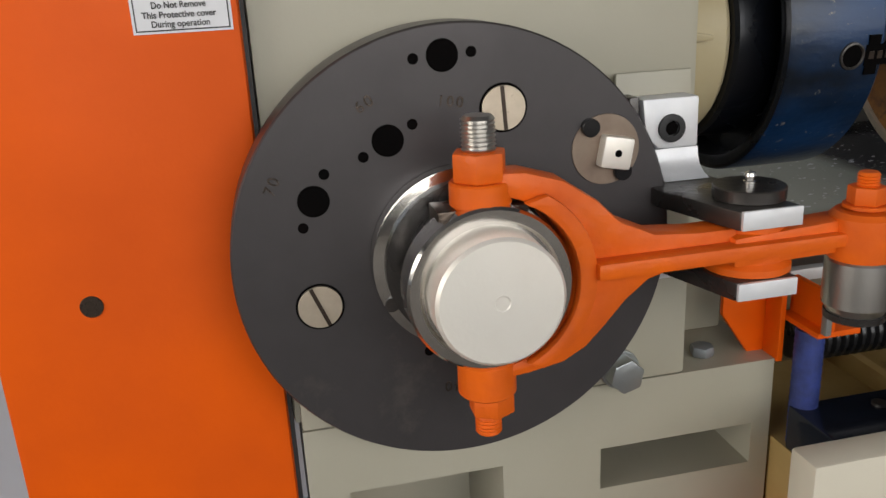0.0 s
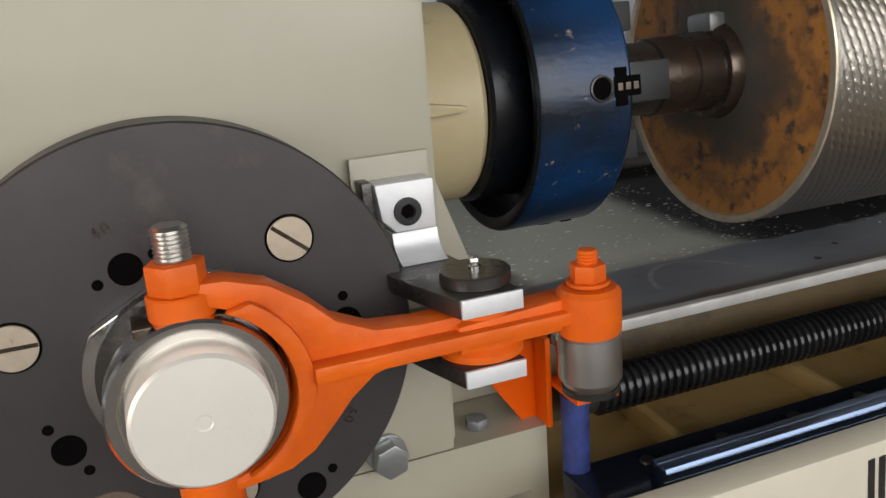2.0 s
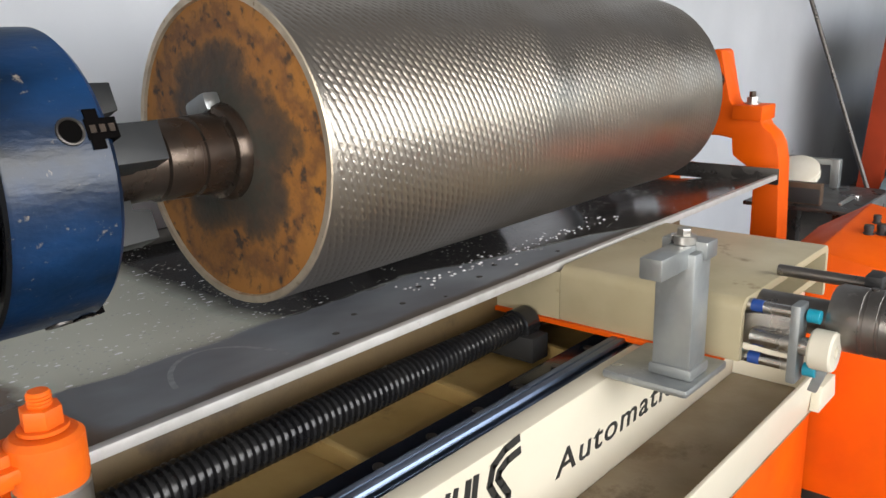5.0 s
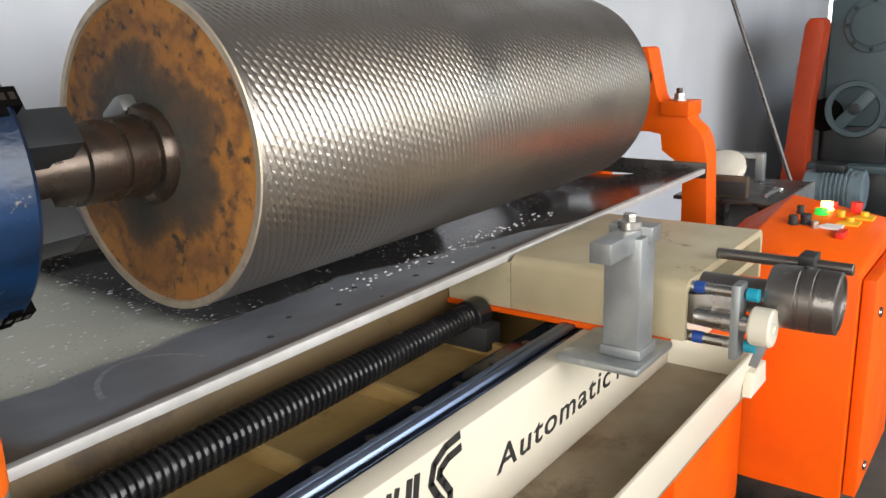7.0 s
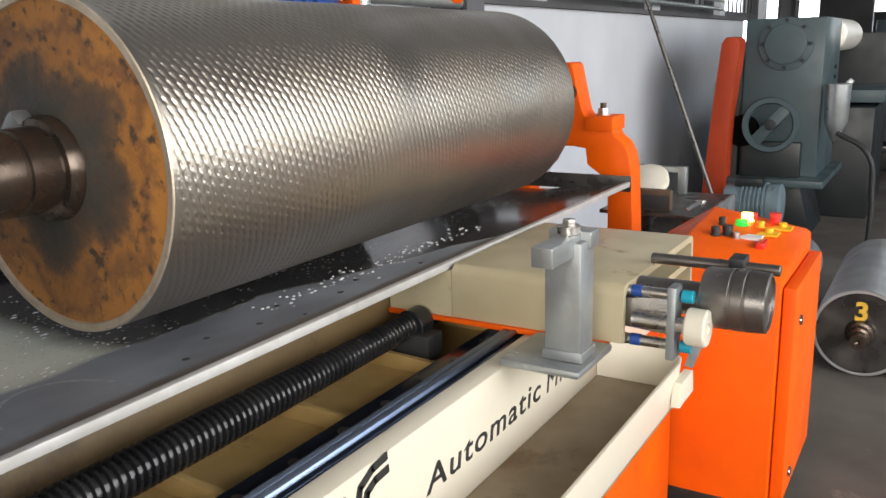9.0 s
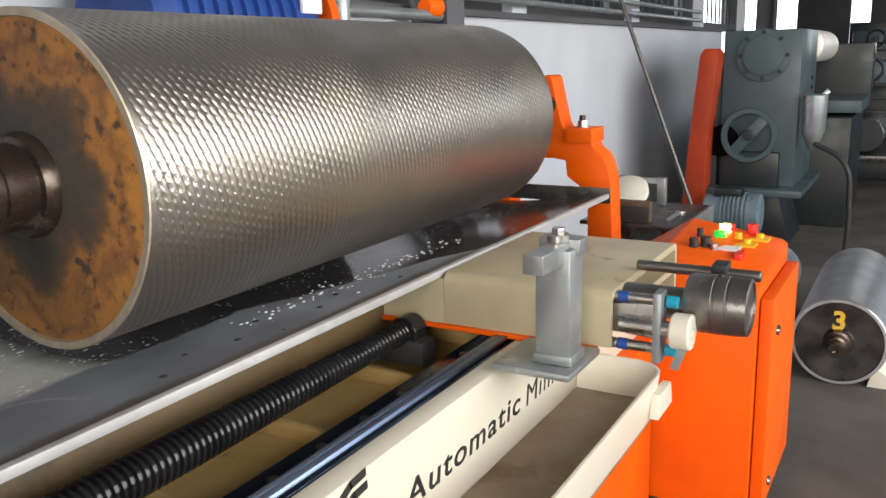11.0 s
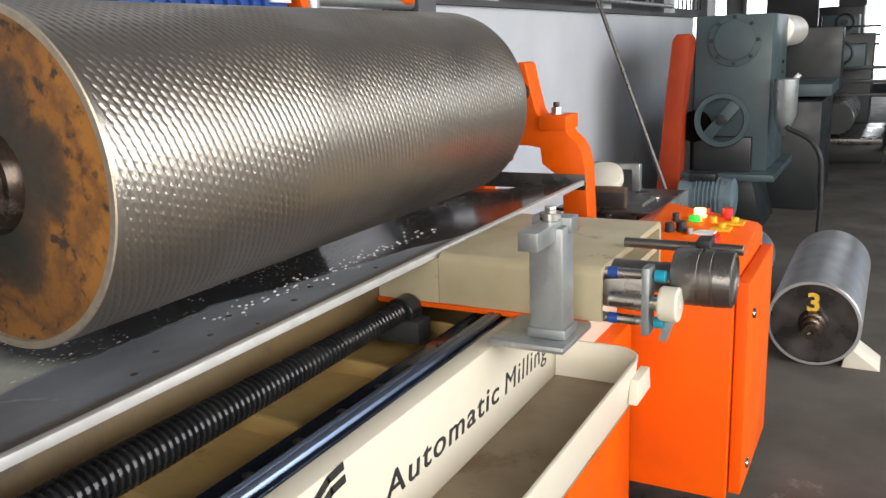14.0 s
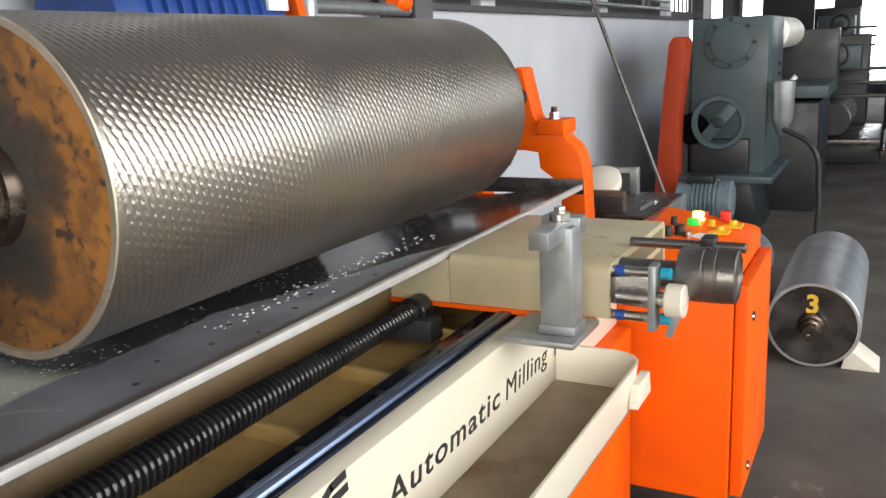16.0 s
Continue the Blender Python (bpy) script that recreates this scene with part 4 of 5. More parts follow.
# ---- the fluted roll, turns ----
def fluted_roll():
    r = empty("fluted_roll", (0.76, AY, AZ))
    x0, x1, nx, na = 0.0, 1.17, 860, 960
    a = np.linspace(0, 2 * np.pi, na, endpoint=False)
    x = np.linspace(x0, x1, nx)
    X, A = np.meshgrid(x, a, indexing="ij")
    circ = 2 * np.pi * ROLL_R
    steep, flat = round(circ / 0.036), round(circ / 0.0122)
    turns = A / (2 * np.pi)
    g1 = 0.5 + 0.5 * np.cos(2 * np.pi * (steep * turns - X / 0.0120))
    g2 = 0.5 + 0.5 * np.cos(2 * np.pi * (flat * turns - X / 0.040))
    flute = np.clip((g1 - 0.42) / 0.58, 0, 1)
    tooth = np.clip((g2 - 0.22) / 0.5, 0, 1)
    edge = 0.44 + 0.10 * np.sin(A - 0.6)
    band = 0.62 + 0.38 / (1 + np.exp((X - edge) / 0.006))
    strip = 1 - 0.45 * np.exp(-((X - edge - 0.05) / 0.035) ** 2)
    fade = np.clip((x1 - 0.012 - X) / 0.02, 0, 1) * np.clip((X - 0.006) / 0.006, 0, 1)
    depth = 0.0011 * flute * (0.34 + 0.66 * tooth) * band * strip * fade
    R = ROLL_R - depth
    co = np.stack([X, R * np.cos(A), R * np.sin(A)], -1).reshape(-1, 3)
    i, j = np.meshgrid(np.arange(nx - 1), np.arange(na), indexing="ij")
    jn = (j + 1) % na
    quads = np.stack([i * na + j, i * na + jn, (i + 1) * na + jn, (i + 1) * na + j], -1).reshape(-1, 4)
    me = bpy.data.meshes.new("knurled_shell")
    me.vertices.add(len(co))
    me.vertices.foreach_set("co", co.astype(np.float32).ravel())
    me.loops.add(quads.size)
    me.loops.foreach_set("vertex_index", quads.astype(np.int32).ravel())
    me.polygons.add(len(quads))
    me.polygons.foreach_set("loop_start", np.arange(0, quads.size, 4, dtype=np.int32))
    me.polygons.foreach_set("use_smooth", np.ones(len(quads), dtype=bool))
    me.update()
    me.validate()
    me.materials.append(ROLL_STEEL)
    shell = new("knurled_shell", me)
    shell.parent = r
    shell["label"] = "steel shell milled with rows of short flutes"
    part("end_rim", lathe([(0.0, ROLL_R), (-0.0015, ROLL_R - 0.002), (-0.0015, ROLL_R - 0.0105), (0.003, ROLL_R - 0.012)], "x", (0, 0, 0), 128), SCREW_STEEL, r, "bare machined rim")
    part("end_face", lathe([(0.003, ROLL_R - 0.0118), (0.004, 0.19), (0.005, 0.12), (0.002, 0.11), (0.001, 0.085), (-0.004, 0.078), (-0.006, 0.05)], "x", (0, 0, 0), 128), RUST_FACE, r, "rusty orange end face blackened near the shaft")
    part("far_face", lathe([(1.17, ROLL_R), (1.171, ROLL_R - 0.01), (1.171, 0.0)], "x", (0, 0, 0), 96), SHAFT, r)
    part("shaft", lathe([(0.0, 0.068), (-0.012, 0.066), (-0.022, 0.062), (-0.024, 0.0545), (-0.062, 0.053), (-0.064, 0.050), (-0.069, 0.050), (-0.071, 0.0525), (-0.115, 0.0515), (-0.118, 0.048), (-0.160, 0.0475), (-0.162, 0.0462), (-0.25, 0.046), (-0.25, 0)], "x", (0, 0, 0), 72), SHAFT, r, "brown oily stepped shaft")
    part("far_shaft", rod("x", (0, 0, 0), 0.028, 1.17, 1.69, 48), SHAFT, r)
    part("key_block", box(-0.030, 0.0, -0.030, 0.022, 0.050, 0.078), GALV, r, "", bevel=0.01)
    return tagged(r, "large steel roll with fluted surface and rusty end", "roll")


roll_thing = fluted_roll()


# ---- carriage, slides along the bed ----
def carriage():
    c = empty("milling_carriage", (1.30, -0.10, 0.69))
    o = Matrix.Translation((-1.30, 0.10, -0.69))

    def p(name, bm, mat, label="", bevel=0.002):
        ob = part(name, bm, mat, c, label, bevel=bevel)
        ob.matrix_local = o
        return ob

    # hollow cross box, open to the front
    def bend(cx, cz, rad, a0):
        return [(cx + rad * math.cos(radians(a0 - 22.5 * k)), cz + rad * math.sin(radians(a0 - 22.5 * k))) for k in range(5)]

    outer = [(1.395, 0.678)] + bend(1.413, 0.752, 0.018, 180) + bend(1.772, 0.752, 0.018, 90) + [(1.79, 0.678)]
    inner = [(1.777, 0.678)] + bend(1.771, 0.751, 0.006, 0)[:1] + [(1.771, 0.757), (1.414, 0.757), (1.408, 0.751), (1.408, 0.678)]
    p("cross_box", prism(outer + inner, "y", -0.23, 0.07), CARRIAGE, "cream box beam with worn oily edges", 0.0015)
    p("box_floor", box(1.409, 1.776, -0.225, 0.07, 0.708, 0.720), CARRIAGE, "", 0)
    bm = box(1.395, 1.409, 0.0705, 0.115, 0.678, 0.7585)
    box(1.395, 1.409, 0.115, 0.198, 0.678, 0.7525, bm)
    p("rear_web", bm, CARRIAGE, "", 0)
    p("orange_edge", box(1.388, 1.412, -0.205, 0.198, 0.670, 0.678), ORANGE, "", 0.001)
    p("screw_nut", rod("x", (0, 0.13, 0.664), 0.0285, 1.350, 1.388), BLACK, "black screw nut", 0)
    p("nut_housing", box(1.34, 1.386, 0.085, 0.175, 0.612, 0.655), RUBBER, "", 0.004)
    p("rail_block", box(1.40, 1.52, -0.060, -0.002, 0.7005, 0.706), GALV, "", 0.002)
    # post on its plate
    p("base_plate", box(1.245, 1.380, -0.220, -0.095, 0.671, 0.683), GALV, "grey steel base plate", 0.005)
    p("post", box(1.276, 1.327, -0.209, -0.154, 0.683, 0.858), GALV, "worn grey square post", 0.004)
    p("post_weld", box(1.273, 1.331, -0.213, -0.150, 0.683, 0.700), GALV, "", 0.005)
    p("clamp_bar", box(1.202, 1.300, -0.199, -0.168, 0.838, 0.866), GALV, "steel clamp bar", 0.002)
    p("clamp_cheek", box(1.300, 1.334, -0.214, -0.150, 0.846, 0.870), GALV, "", 0.002)
    p("clamp_screw", hex_nut("z", (1.298, -0.182, 0.878), 0.010, 0, 0.009), STEEL, "", 0.001)
    p("clamp_washer", rod("z", (1.298, -0.182, 0.866), 0.0165, 0, 0.012), STEEL, "", 0)
    p("side_screw", hex_nut("x", (1.334, -0.190, 0.852), 0.008, 0, 0.010), DARK_STEEL, "", 0)
    # spindle, cylinders and follower towards the front
    p("spindle_tube", rod("y", (1.470, 0, 0.742), 0.026, 0.10, 0.352, 40), SPINDLE, "", 0)
    p("spindle_drum", lathe([(0.332 + a, r * 0.86) for a, r in ((0, 0), (0, 0.050), (0.007, 0.054), (0.040, 0.054), (0.041, 0.0525), (0.045, 0.0525), (0.046, 0.054), (0.061, 0.054), (0.062, 0.0525), (0.065, 0.0525), (0.066, 0.054), (0.092, 0.052), (0.094, 0.046), (0.090, 0.044), (0.090, 0))], "y", (1.470, 0, 0.748), 64), SPINDLE, "ribbed dull steel spindle drum", 0)
    p("drum_screw", rod("z", (1.470, -0.380, 0.748), 0.005, 0.044, 0.0485, 16), DARK_STEEL, "", 0)
    p("handle_rod", rod("y", (1.55, 0, 0.778), 0.009, 0.225, 0.425, 24), SPINDLE, "", 0)
    p("handle_clamp", box(1.525, 1.567, -0.375, -0.352, 0.770, 0.796), RUBBER, "", 0.002)
    p("follower_roller", lathe([(0.322, 0), (0.322, 0.0255), (0.325, 0.028), (0.350, 0.028), (0.353, 0.0255), (0.353, 0.009), (0.348, 0.008), (0.348, 0)], "y", (1.412, 0, 0.716), 48), NYLON, "white nylon follower roller", 0)
    p("follower_shaft", rod("y", (1.412, 0, 0.716), 0.013, 0.24, 0.324), STEEL, "", 0)
    p("follower_arm", prism([(-0.290, 0.695), (-0.290, 0.752), (-0.20, 0.742), (-0.20, 0.70)], "x", 1.42, 1.435), STEEL, "", 0.002)
    p("cylinder_plate", box(1.398, 1.434, -0.308, -0.294, 0.662, 0.775), GALV, "grey cylinder plate", 0.004)
    for z in (0.758, 0.680):
        p("air_cylinder", rod("y", (1.421, 0, z), 0.0085, 0.19, 0.292, 24), STEEL, "slim steel air cylinder", 0)
        p("cylinder_end", rod("y", (1.421, 0, z), 0.0095, 0.311, 0.328, 24), TEAL, "teal plastic end", 0)
        p("cylinder_band", rod("y", (1.421, 0, z), 0.0092, 0.235, 0.252, 24), BLUE_MOTOR, "", 0)
        p("fitting", rod("y", (1.421, 0, z), 0.009, 0.210, 0.226, 16), TEAL, "", 0)
    p("stop_finger", prism([(-0.345, 0.690), (-0.330, 0.690), (-0.318, 0.650), (-0.330, 0.648)], "x", 1.42, 1.428), GALV, "", 0.001)
    return tagged(c, "cream milling carriage with grey post and dull spindle drum", "carriage")


carriage_thing = carriage()


# ---- control cabinet ----
def cabinet():
    c = empty("control_cabinet", (1.95, -0.350, 0.085))

    def p(name, bm, mat, label="", bevel=0.002, parent=None):
        return part(name, bm, mat, parent or c, label, bevel=bevel)

    shell = prism([(0, 0), (0.36, 0), (0.36, 0.50), (0.24, 0.5775), (0.012, 0.537), (0, 0.528)], "x", 0, 0.42)
    for v in shell.verts:
        if v.co.z > 0.4:
            v.co.z += 0.079 * v.co.x
    p("body", shell, ORANGE, "smooth orange sheet-metal cabinet", 0.004)
    p("plinth", box(0.02, 0.40, 0.03, 0.34, -0.085, 0), DARK_STEEL, "", 0.002)
    door = p("door", box(0.02, 0.405, -0.030, -0.003, 0.01, 0.518), ORANGE, "orange door slightly proud", 0.004)
    for z in (0.43, 0.06):
        lk = p("lock", lathe([(0.032, 0), (0.032, 0.012), (0.036, 0.011), (0.037, 0.004), (0.037, 0)], "y", (0.09, 0, z), 24), STEEL, "chrome quarter-turn lock", 0, door)

    def top(x, y):
        return 0.535 + 0.079 * x + 0.18 * (y - 0.005)

    def control(kind, x, y, r, h, mat, label=""):
        p(kind, lathe([(0, r * 1.15), (0.003, r * 1.15), (0.004, r * 0.9), (h * 0.55, r * 0.9), (h * 0.6, r), (h, r * 0.95), (h, 0)], "z", (x, y, top(x, y)), 24), mat, label, 0)

    def plate(x, y, w, d, mat):
        p("legend_plate", box(x - w / 2, x + w / 2, y - d / 2, y + d / 2, top(x, y) - 0.001, top(x, y) + 0.004), mat, "", 0)

    control("push_button", 0.362, 0.147, 0.015, 0.020, LAMP_YELLOW, "lit yellow push button")
    control("push_button", 0.315, 0.150, 0.015, 0.014, LAMP_GREEN, "lit green push button")
    control("emergency_stop", 0.400, 0.085, 0.014, 0.026, RED, "red mushroom stop button")
    control("push_button", 0.390, 0.135, 0.009, 0.016, RED, "red push button")
    for x, y in ((0.367, 0.062), (0.297, 0.082)):
        plate(x, y, 0.050, 0.048, YELLOW)
        control("rotary_switch", x + 0.01, y, 0.010, 0.013, YELLOW, "yellow rotary switch")
    control("rotary_switch", 0.335, 0.108, 0.009, 0.016, YELLOW, "yellow rotary switch")
    plate(0.237, 0.113, 0.045, 0.055, WHITE)
    control("selector_switch", 0.215, 0.162, 0.013, 0.024, RUBBER, "black selector switch")
    control("selector_switch", 0.19, 0.185, 0.011, 0.022, RUBBER, "black selector switch")
    control("selector_switch", 0.28, 0.190, 0.009, 0.020, RUBBER, "black selector switch")
    control("push_button", 0.205, 0.140, 0.009, 0.016, STEEL, "chrome key switch")
    p("lever_handle", box(0.17, 0.222, 0.068, 0.088, top(0.19, 0.068), top(0.19, 0.078) + 0.014), RED, "red switch lever", 0.004)
    return tagged(c, "orange control cabinet with buttons on its sloping top", "control cabinet")


cabinet()


# ---- far bearing pedestal and bench ----
def pedestal():
    s = empty("bearing_pedestal", (2.40, AY, 0.50))

    def p(name, bm, mat, label="", bevel=0.004):
        ob = part(name, bm, mat, s, label, bevel=bevel)
        return ob

    half = [(-0.004, 0.576), (-0.014, 0.570), (-0.034, 0.480), (-0.044, 0.440), (-0.054, 0.424), (-0.136, 0.421), (-0.136, 0.384), (-0.143, 0.370), (-0.168, 0.350), (-0.184, 0.322), (-0.194, 0.275), (-0.200, 0.150), (-0.206, 0.0), (-0.128, 0.0), (-0.126, 0.20), (-0.108, 0.254), (-0.080, 0.272), (-0.062, 0.285), (-0.057, 0.331), (-0.02, 0.337)]
    p("frame", prism(half + [(-y, z) for y, z in half[::-1]], "x", 0.0, 0.085), ORANGE, "orange painted bearing frame", 0.004)
    p("cap_ledge", prism([(-0.141, 0.384), (-0.058, 0.384), (-0.058, 0.425), (-0.141, 0.425)], "x", -0.010, 0.095), ORANGE)
    p("cap_nut", hex_nut("z", (0.04, -0.094, 0.425), 0.016, 0, 0.02), STEEL, "", 0.001)
    p("cap_washer", rod("z", (0.04, -0.094, 0.425), 0.021, 0, 0.004), STEEL, "", 0)
    p("cap_stud", rod("z", (0.04, -0.094, 0), 0.009, 0.445, 0.460), SHAFT)
    return tagged(s, "orange bearing pedestal holding the far shaft", "pedestal")


pedestal()


def bench():
    b = empty("side_bench", (2.62, 0.15, 0.60))
    for n, d, m in (("bench_top", (0, 0.42, -0.16, 0.16, 0.0, 0.012), DARK_STEEL), ("front_edge", (0, 0.42, -0.17, -0.16, -0.05, 0.016), GALV), ("bench_leg", (0.05, 0.10, -0.14, -0.09, -0.6, 0), DARK_STEEL), ("bench_leg", (0.34, 0.39, -0.14, -0.09, -0.6, 0), DARK_STEEL), ("bench_leg", (0.05, 0.10, 0.10, 0.15, -0.6, 0), DARK_STEEL), ("bench_leg", (0.34, 0.39, 0.10, 0.15, -0.6, 0), DARK_STEEL)):
        boxpart(n, d, m, b)
    tagged(b, "dark steel side bench with tools", "bench")
    w = empty("wooden_block", (2.66, 0.145, 0.612))
    boxpart("block", (0, 0.03, -0.05, 0.08, 0, 0.065), WOOD, w)
    boxpart("bristles", (-0.004, 0.0, -0.048, 0.078, 0.005, 0.05), RUBBER, w)
    tagged(w, "dark bristle brush lying on the side bench", "brush")
    g = empty("abrasive_wheel", (2.84, 0.25, 0.640))
    g.rotation_euler = (0, radians(58), 0)
    part("disc", lathe([(0, 0), (0, 0.070), (0.004, 0.076), (0.028, 0.076), (0.032, 0.070), (0.032, 0)], "x", (0, 0, 0.070), 48), NYLON, g)
    tagged(g, "cream abrasive wheel leaning back on the side bench", "abrasive wheel")
    k = empty("vice_frame", (2.98, 0.135, 0.612))
    bm = box(0, 0.03, 0.0, 0.028, 0, 0.094)
    box(0, 0.03, 0.028, 0.16, 0.074, 0.094, bm)
    box(0, 0.03, 0.16, 0.18, 0, 0.094, bm)
    part("angle", bm, GALV, k, bevel=0.002)
    tagged(k, "grey steel angle frame standing on the side bench", "frame")
    s = empty("spanner", (2.70, 0.05, 0.6122))
    part("handle", prism([(0, -0.006), (0.14, -0.008), (0.15, -0.016), (0.175, -0.016), (0.175, -0.006), (0.165, 0.0), (0.175, 0.006), (0.175, 0.016), (0.15, 0.016), (0.14, 0.008), (0, 0.006)], "z", 0, 0.006), STEEL, s, bevel=0.001)
    tagged(s, "bright steel spanner lying on the side bench", "spanner")


bench()


def floor_roll(name, x, y, r, length, face, number, label, rz=0.0):
    f = empty(name, (x, y, r))
    f.rotation_euler = (0, 0, radians(rz))
    part("shell", lathe([(0.0, r - 0.012), (0.0, r - 0.003), (0.004, r), (length - 0.004, r), (length, r - 0.004), (length, 0)], "x", (0, 0, 0), 72), BARE_STEEL, f, "bright bare steel shell")
    part("end_face", lathe([(0.0, r - 0.011), (0.006, r - 0.014), (0.008, 0.05), (-0.0, 0.045)], "x", (0, 0, 0), 64), face, f, "dark end face")
    part("journal", lathe([(0.0, 0.045), (-0.02, 0.042), (-0.022, 0.034), (-0.055, 0.034), (-0.057, 0.026), (-0.10, 0.025), (-0.10, 0.010), (-0.09, 0.0)], "x", (0, 0, 0), 40), SHAFT, f)
    if number:
        lettering(number, 0.09, Matrix.Translation((0.0015, 0.025, 0.045)) @ pose(0, 0, 0, 90, 0, -90), YELLOW_PAINT, f, "painted_number", 0, 1, "yellow painted number", 0.003)
    return tagged(f, label, "roll")


floor_roll("spare_roll", 3.12, -0.435, 0.152, 0.85, DARK_STEEL, "3", "bare steel roll with yellow painted number lying on the floor")
def floor_wedge():
    w = part("floor_wedge", prism([(0.0, 0.0), (0.12, 0.0), (0.02, 0.075)], "x", 0.0, 0.16), NYLON, bevel=0.003)
    w.matrix_world = pose(3.30, -0.530, 0.0, 0, 0, 180)
    return tagged(w, "pale wooden wedge chocking the spare roll", "wedge")


floor_wedge()
floor_roll("spare_roll", 3.45, -0.06, 0.13, 0.7, DARK_STEEL, "", "grey steel roll on the floor behind the cabinet")


# ---- background machines ----
def green_mill():
    g = empty("roll_mill", (5.2, 0.2, 0.0))

    def p(name, bm, mat, label="", bevel=0.004, parent=None):
        return part(name, bm, mat, parent or g, label, bevel=bevel)

    p("gearbox", box(0, 0.7, -0.20, 0.22, 0.36, 1.24), GREEN, "grey-green gearbox housing", 0.01)
    p("work_table", box(0.9, 1.7, -0.46, 0.2, 0.72, 0.80), GREEN, "", 0.006)
    p("control_arm", prism([(-0.20, 0.78), (-0.31, 0.90), (-0.33, 0.88), (-0.22, 0.76)], "x", 0.3, 0.33), GALV, "", 0.002)
    for z in (0.84, 0.90, 0.96):
        p("cover_screw", rod("y", (0.5, -0.20, z), 0.012, -0.002, 0.01, 10), GREEN_SHADE, "", 0)
    p("port_flange", rod("x", (0, 0, 1.10), 0.145, -0.015, 0.0, 48), GREEN)
    p("port_cover", rod("x", (0, 0, 1.10), 0.11, -0.03, -0.012, 48), GREEN)
    for k in range(8):
        p("flange_bolt", rod("x", (0, 0.128 * math.cos(k * 0.785), 1.10 + 0.128 * math.sin(k * 0.785)), 0.011, -0.024, -0.014, 12), GREEN_SHADE)
    wheel = p("hand_wheel", lathe([(-0.10, 0.118), (-0.085, 0.125), (-0.085, 0.15), (-0.10, 0.155), (-0.115, 0.15), (-0.115, 0.125), (-0.10, 0.118)], "x", (0, 0.04, 0.66), 48), GREEN, "grey-green handwheel", 0)
    ob = p("spoke", box(-0.108, -0.092, -0.032, 0.032, -0.13, 0.13), GREEN, "", 0.004, wheel)
    ob.matrix_local = Matrix.Translation((0, 0.04, 0.66)) @ Matrix.Rotation(radians(40), 4, "X")
    p("wheel_shaft", rod("x", (0, 0.04, 0.66), 0.03, -0.12, 0.0, 24), GREEN_SHADE)
    # Dark box in place of the shaded recess behind the handwheel.
    p("recess_shade", box(-0.06, 0.5, -0.12, 0.2, 0.36, 0.56), GREEN_SHADE, "", 0.01)
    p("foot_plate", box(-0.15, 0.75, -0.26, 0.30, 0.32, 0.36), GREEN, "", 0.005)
    p("stand", prism([(-0.18, 0.0), (-0.10, 0.32), (0.24, 0.32), (0.28, 0.0)], "x", 0.1, 0.6), GREEN_SHADE, "", 0.006)
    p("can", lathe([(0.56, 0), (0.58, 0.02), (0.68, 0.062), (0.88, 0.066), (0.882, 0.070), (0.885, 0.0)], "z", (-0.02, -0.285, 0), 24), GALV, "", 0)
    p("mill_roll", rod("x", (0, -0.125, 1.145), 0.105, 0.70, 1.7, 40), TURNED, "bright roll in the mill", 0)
    p("mill_frame", box(0.75, 1.75, -0.42, 0.3, 0.0, 0.70), GREEN_SHADE, "", 0.01)
    p("mill_head", box(1.7, 1.95, -0.46, 0.1, 0.70, 1.16), GREEN_SHADE, "", 0.01)
    p("motor_foot", box(-0.52, -0.28, -0.06, 0.18, 0.0, 0.17), GREEN_SHADE, "", 0.004)
    mo = p("motor", lathe([(-0.20, 0), (-0.20, 0.08), (-0.19, 0.10), (-0.13, 0.105), (0.03, 0.105), (0.03, 0.112), (0.09, 0.112), (0.10, 0.09), (0.10, 0)], "y", (-0.4, 0, 0.265), 36), MOTOR_GREY, "finned grey-blue motor", 0)
    for k in range(6):
        p("fin", lathe([(-0.10 + k * 0.022, 0.10), (-0.10 + k * 0.022, 0.118), (-0.092 + k * 0.022, 0.118), (-0.092 + k * 0.022, 0.10)], "y", (-0.4, 0, 0.265), 32), MOTOR_GREY, "", 0, mo)
    p("terminal_box", box(-0.46, -0.36, 0.0, 0.14, 0.36, 0.405), GREEN_SHADE, "", 0.006)
    p("belt_guard", prism([(0.262, 0.02), (0.242, 0.71), (0.207, 1.10), (0.214, 1.135), (0.235, 1.145), (0.285, 1.145), (0.308, 1.11), (0.337, 0.81), (0.40, 0.02)], "x", -0.20, -0.03), DARK_ORANGE, "dark red-orange belt guard", 0.012)
    # Black box added as the shadow between guard and gearbox.
    p("guard_gap_shade", box(-0.06, 0.3, 0.222, 0.262, 0.30, 1.10), RUBBER, "", 0)
    p("drive_pulley", rod("x", (0, 0.20, 0.62), 0.09, -0.07, -0.01, 32), HOLE, "", 0)
    return tagged(g, "grey-green roll mill with handwheel and orange guard", "machine")


green_mill()


def brace():
    b = empty("leaning_bar", (3.36, -0.075, 0.0))
    d = Vector((0.0, 1.04, 2.74))
    ob = part("bar", rod("z", (0, 0, 0), 0.008, 0, d.length, 12), DARK_STEEL, b)
    ob.matrix_local = d.to_track_quat("Z", "Y").to_matrix().to_4x4()
    return tagged(b, "long dark steel bar leaning on the wall", "bar")


brace()


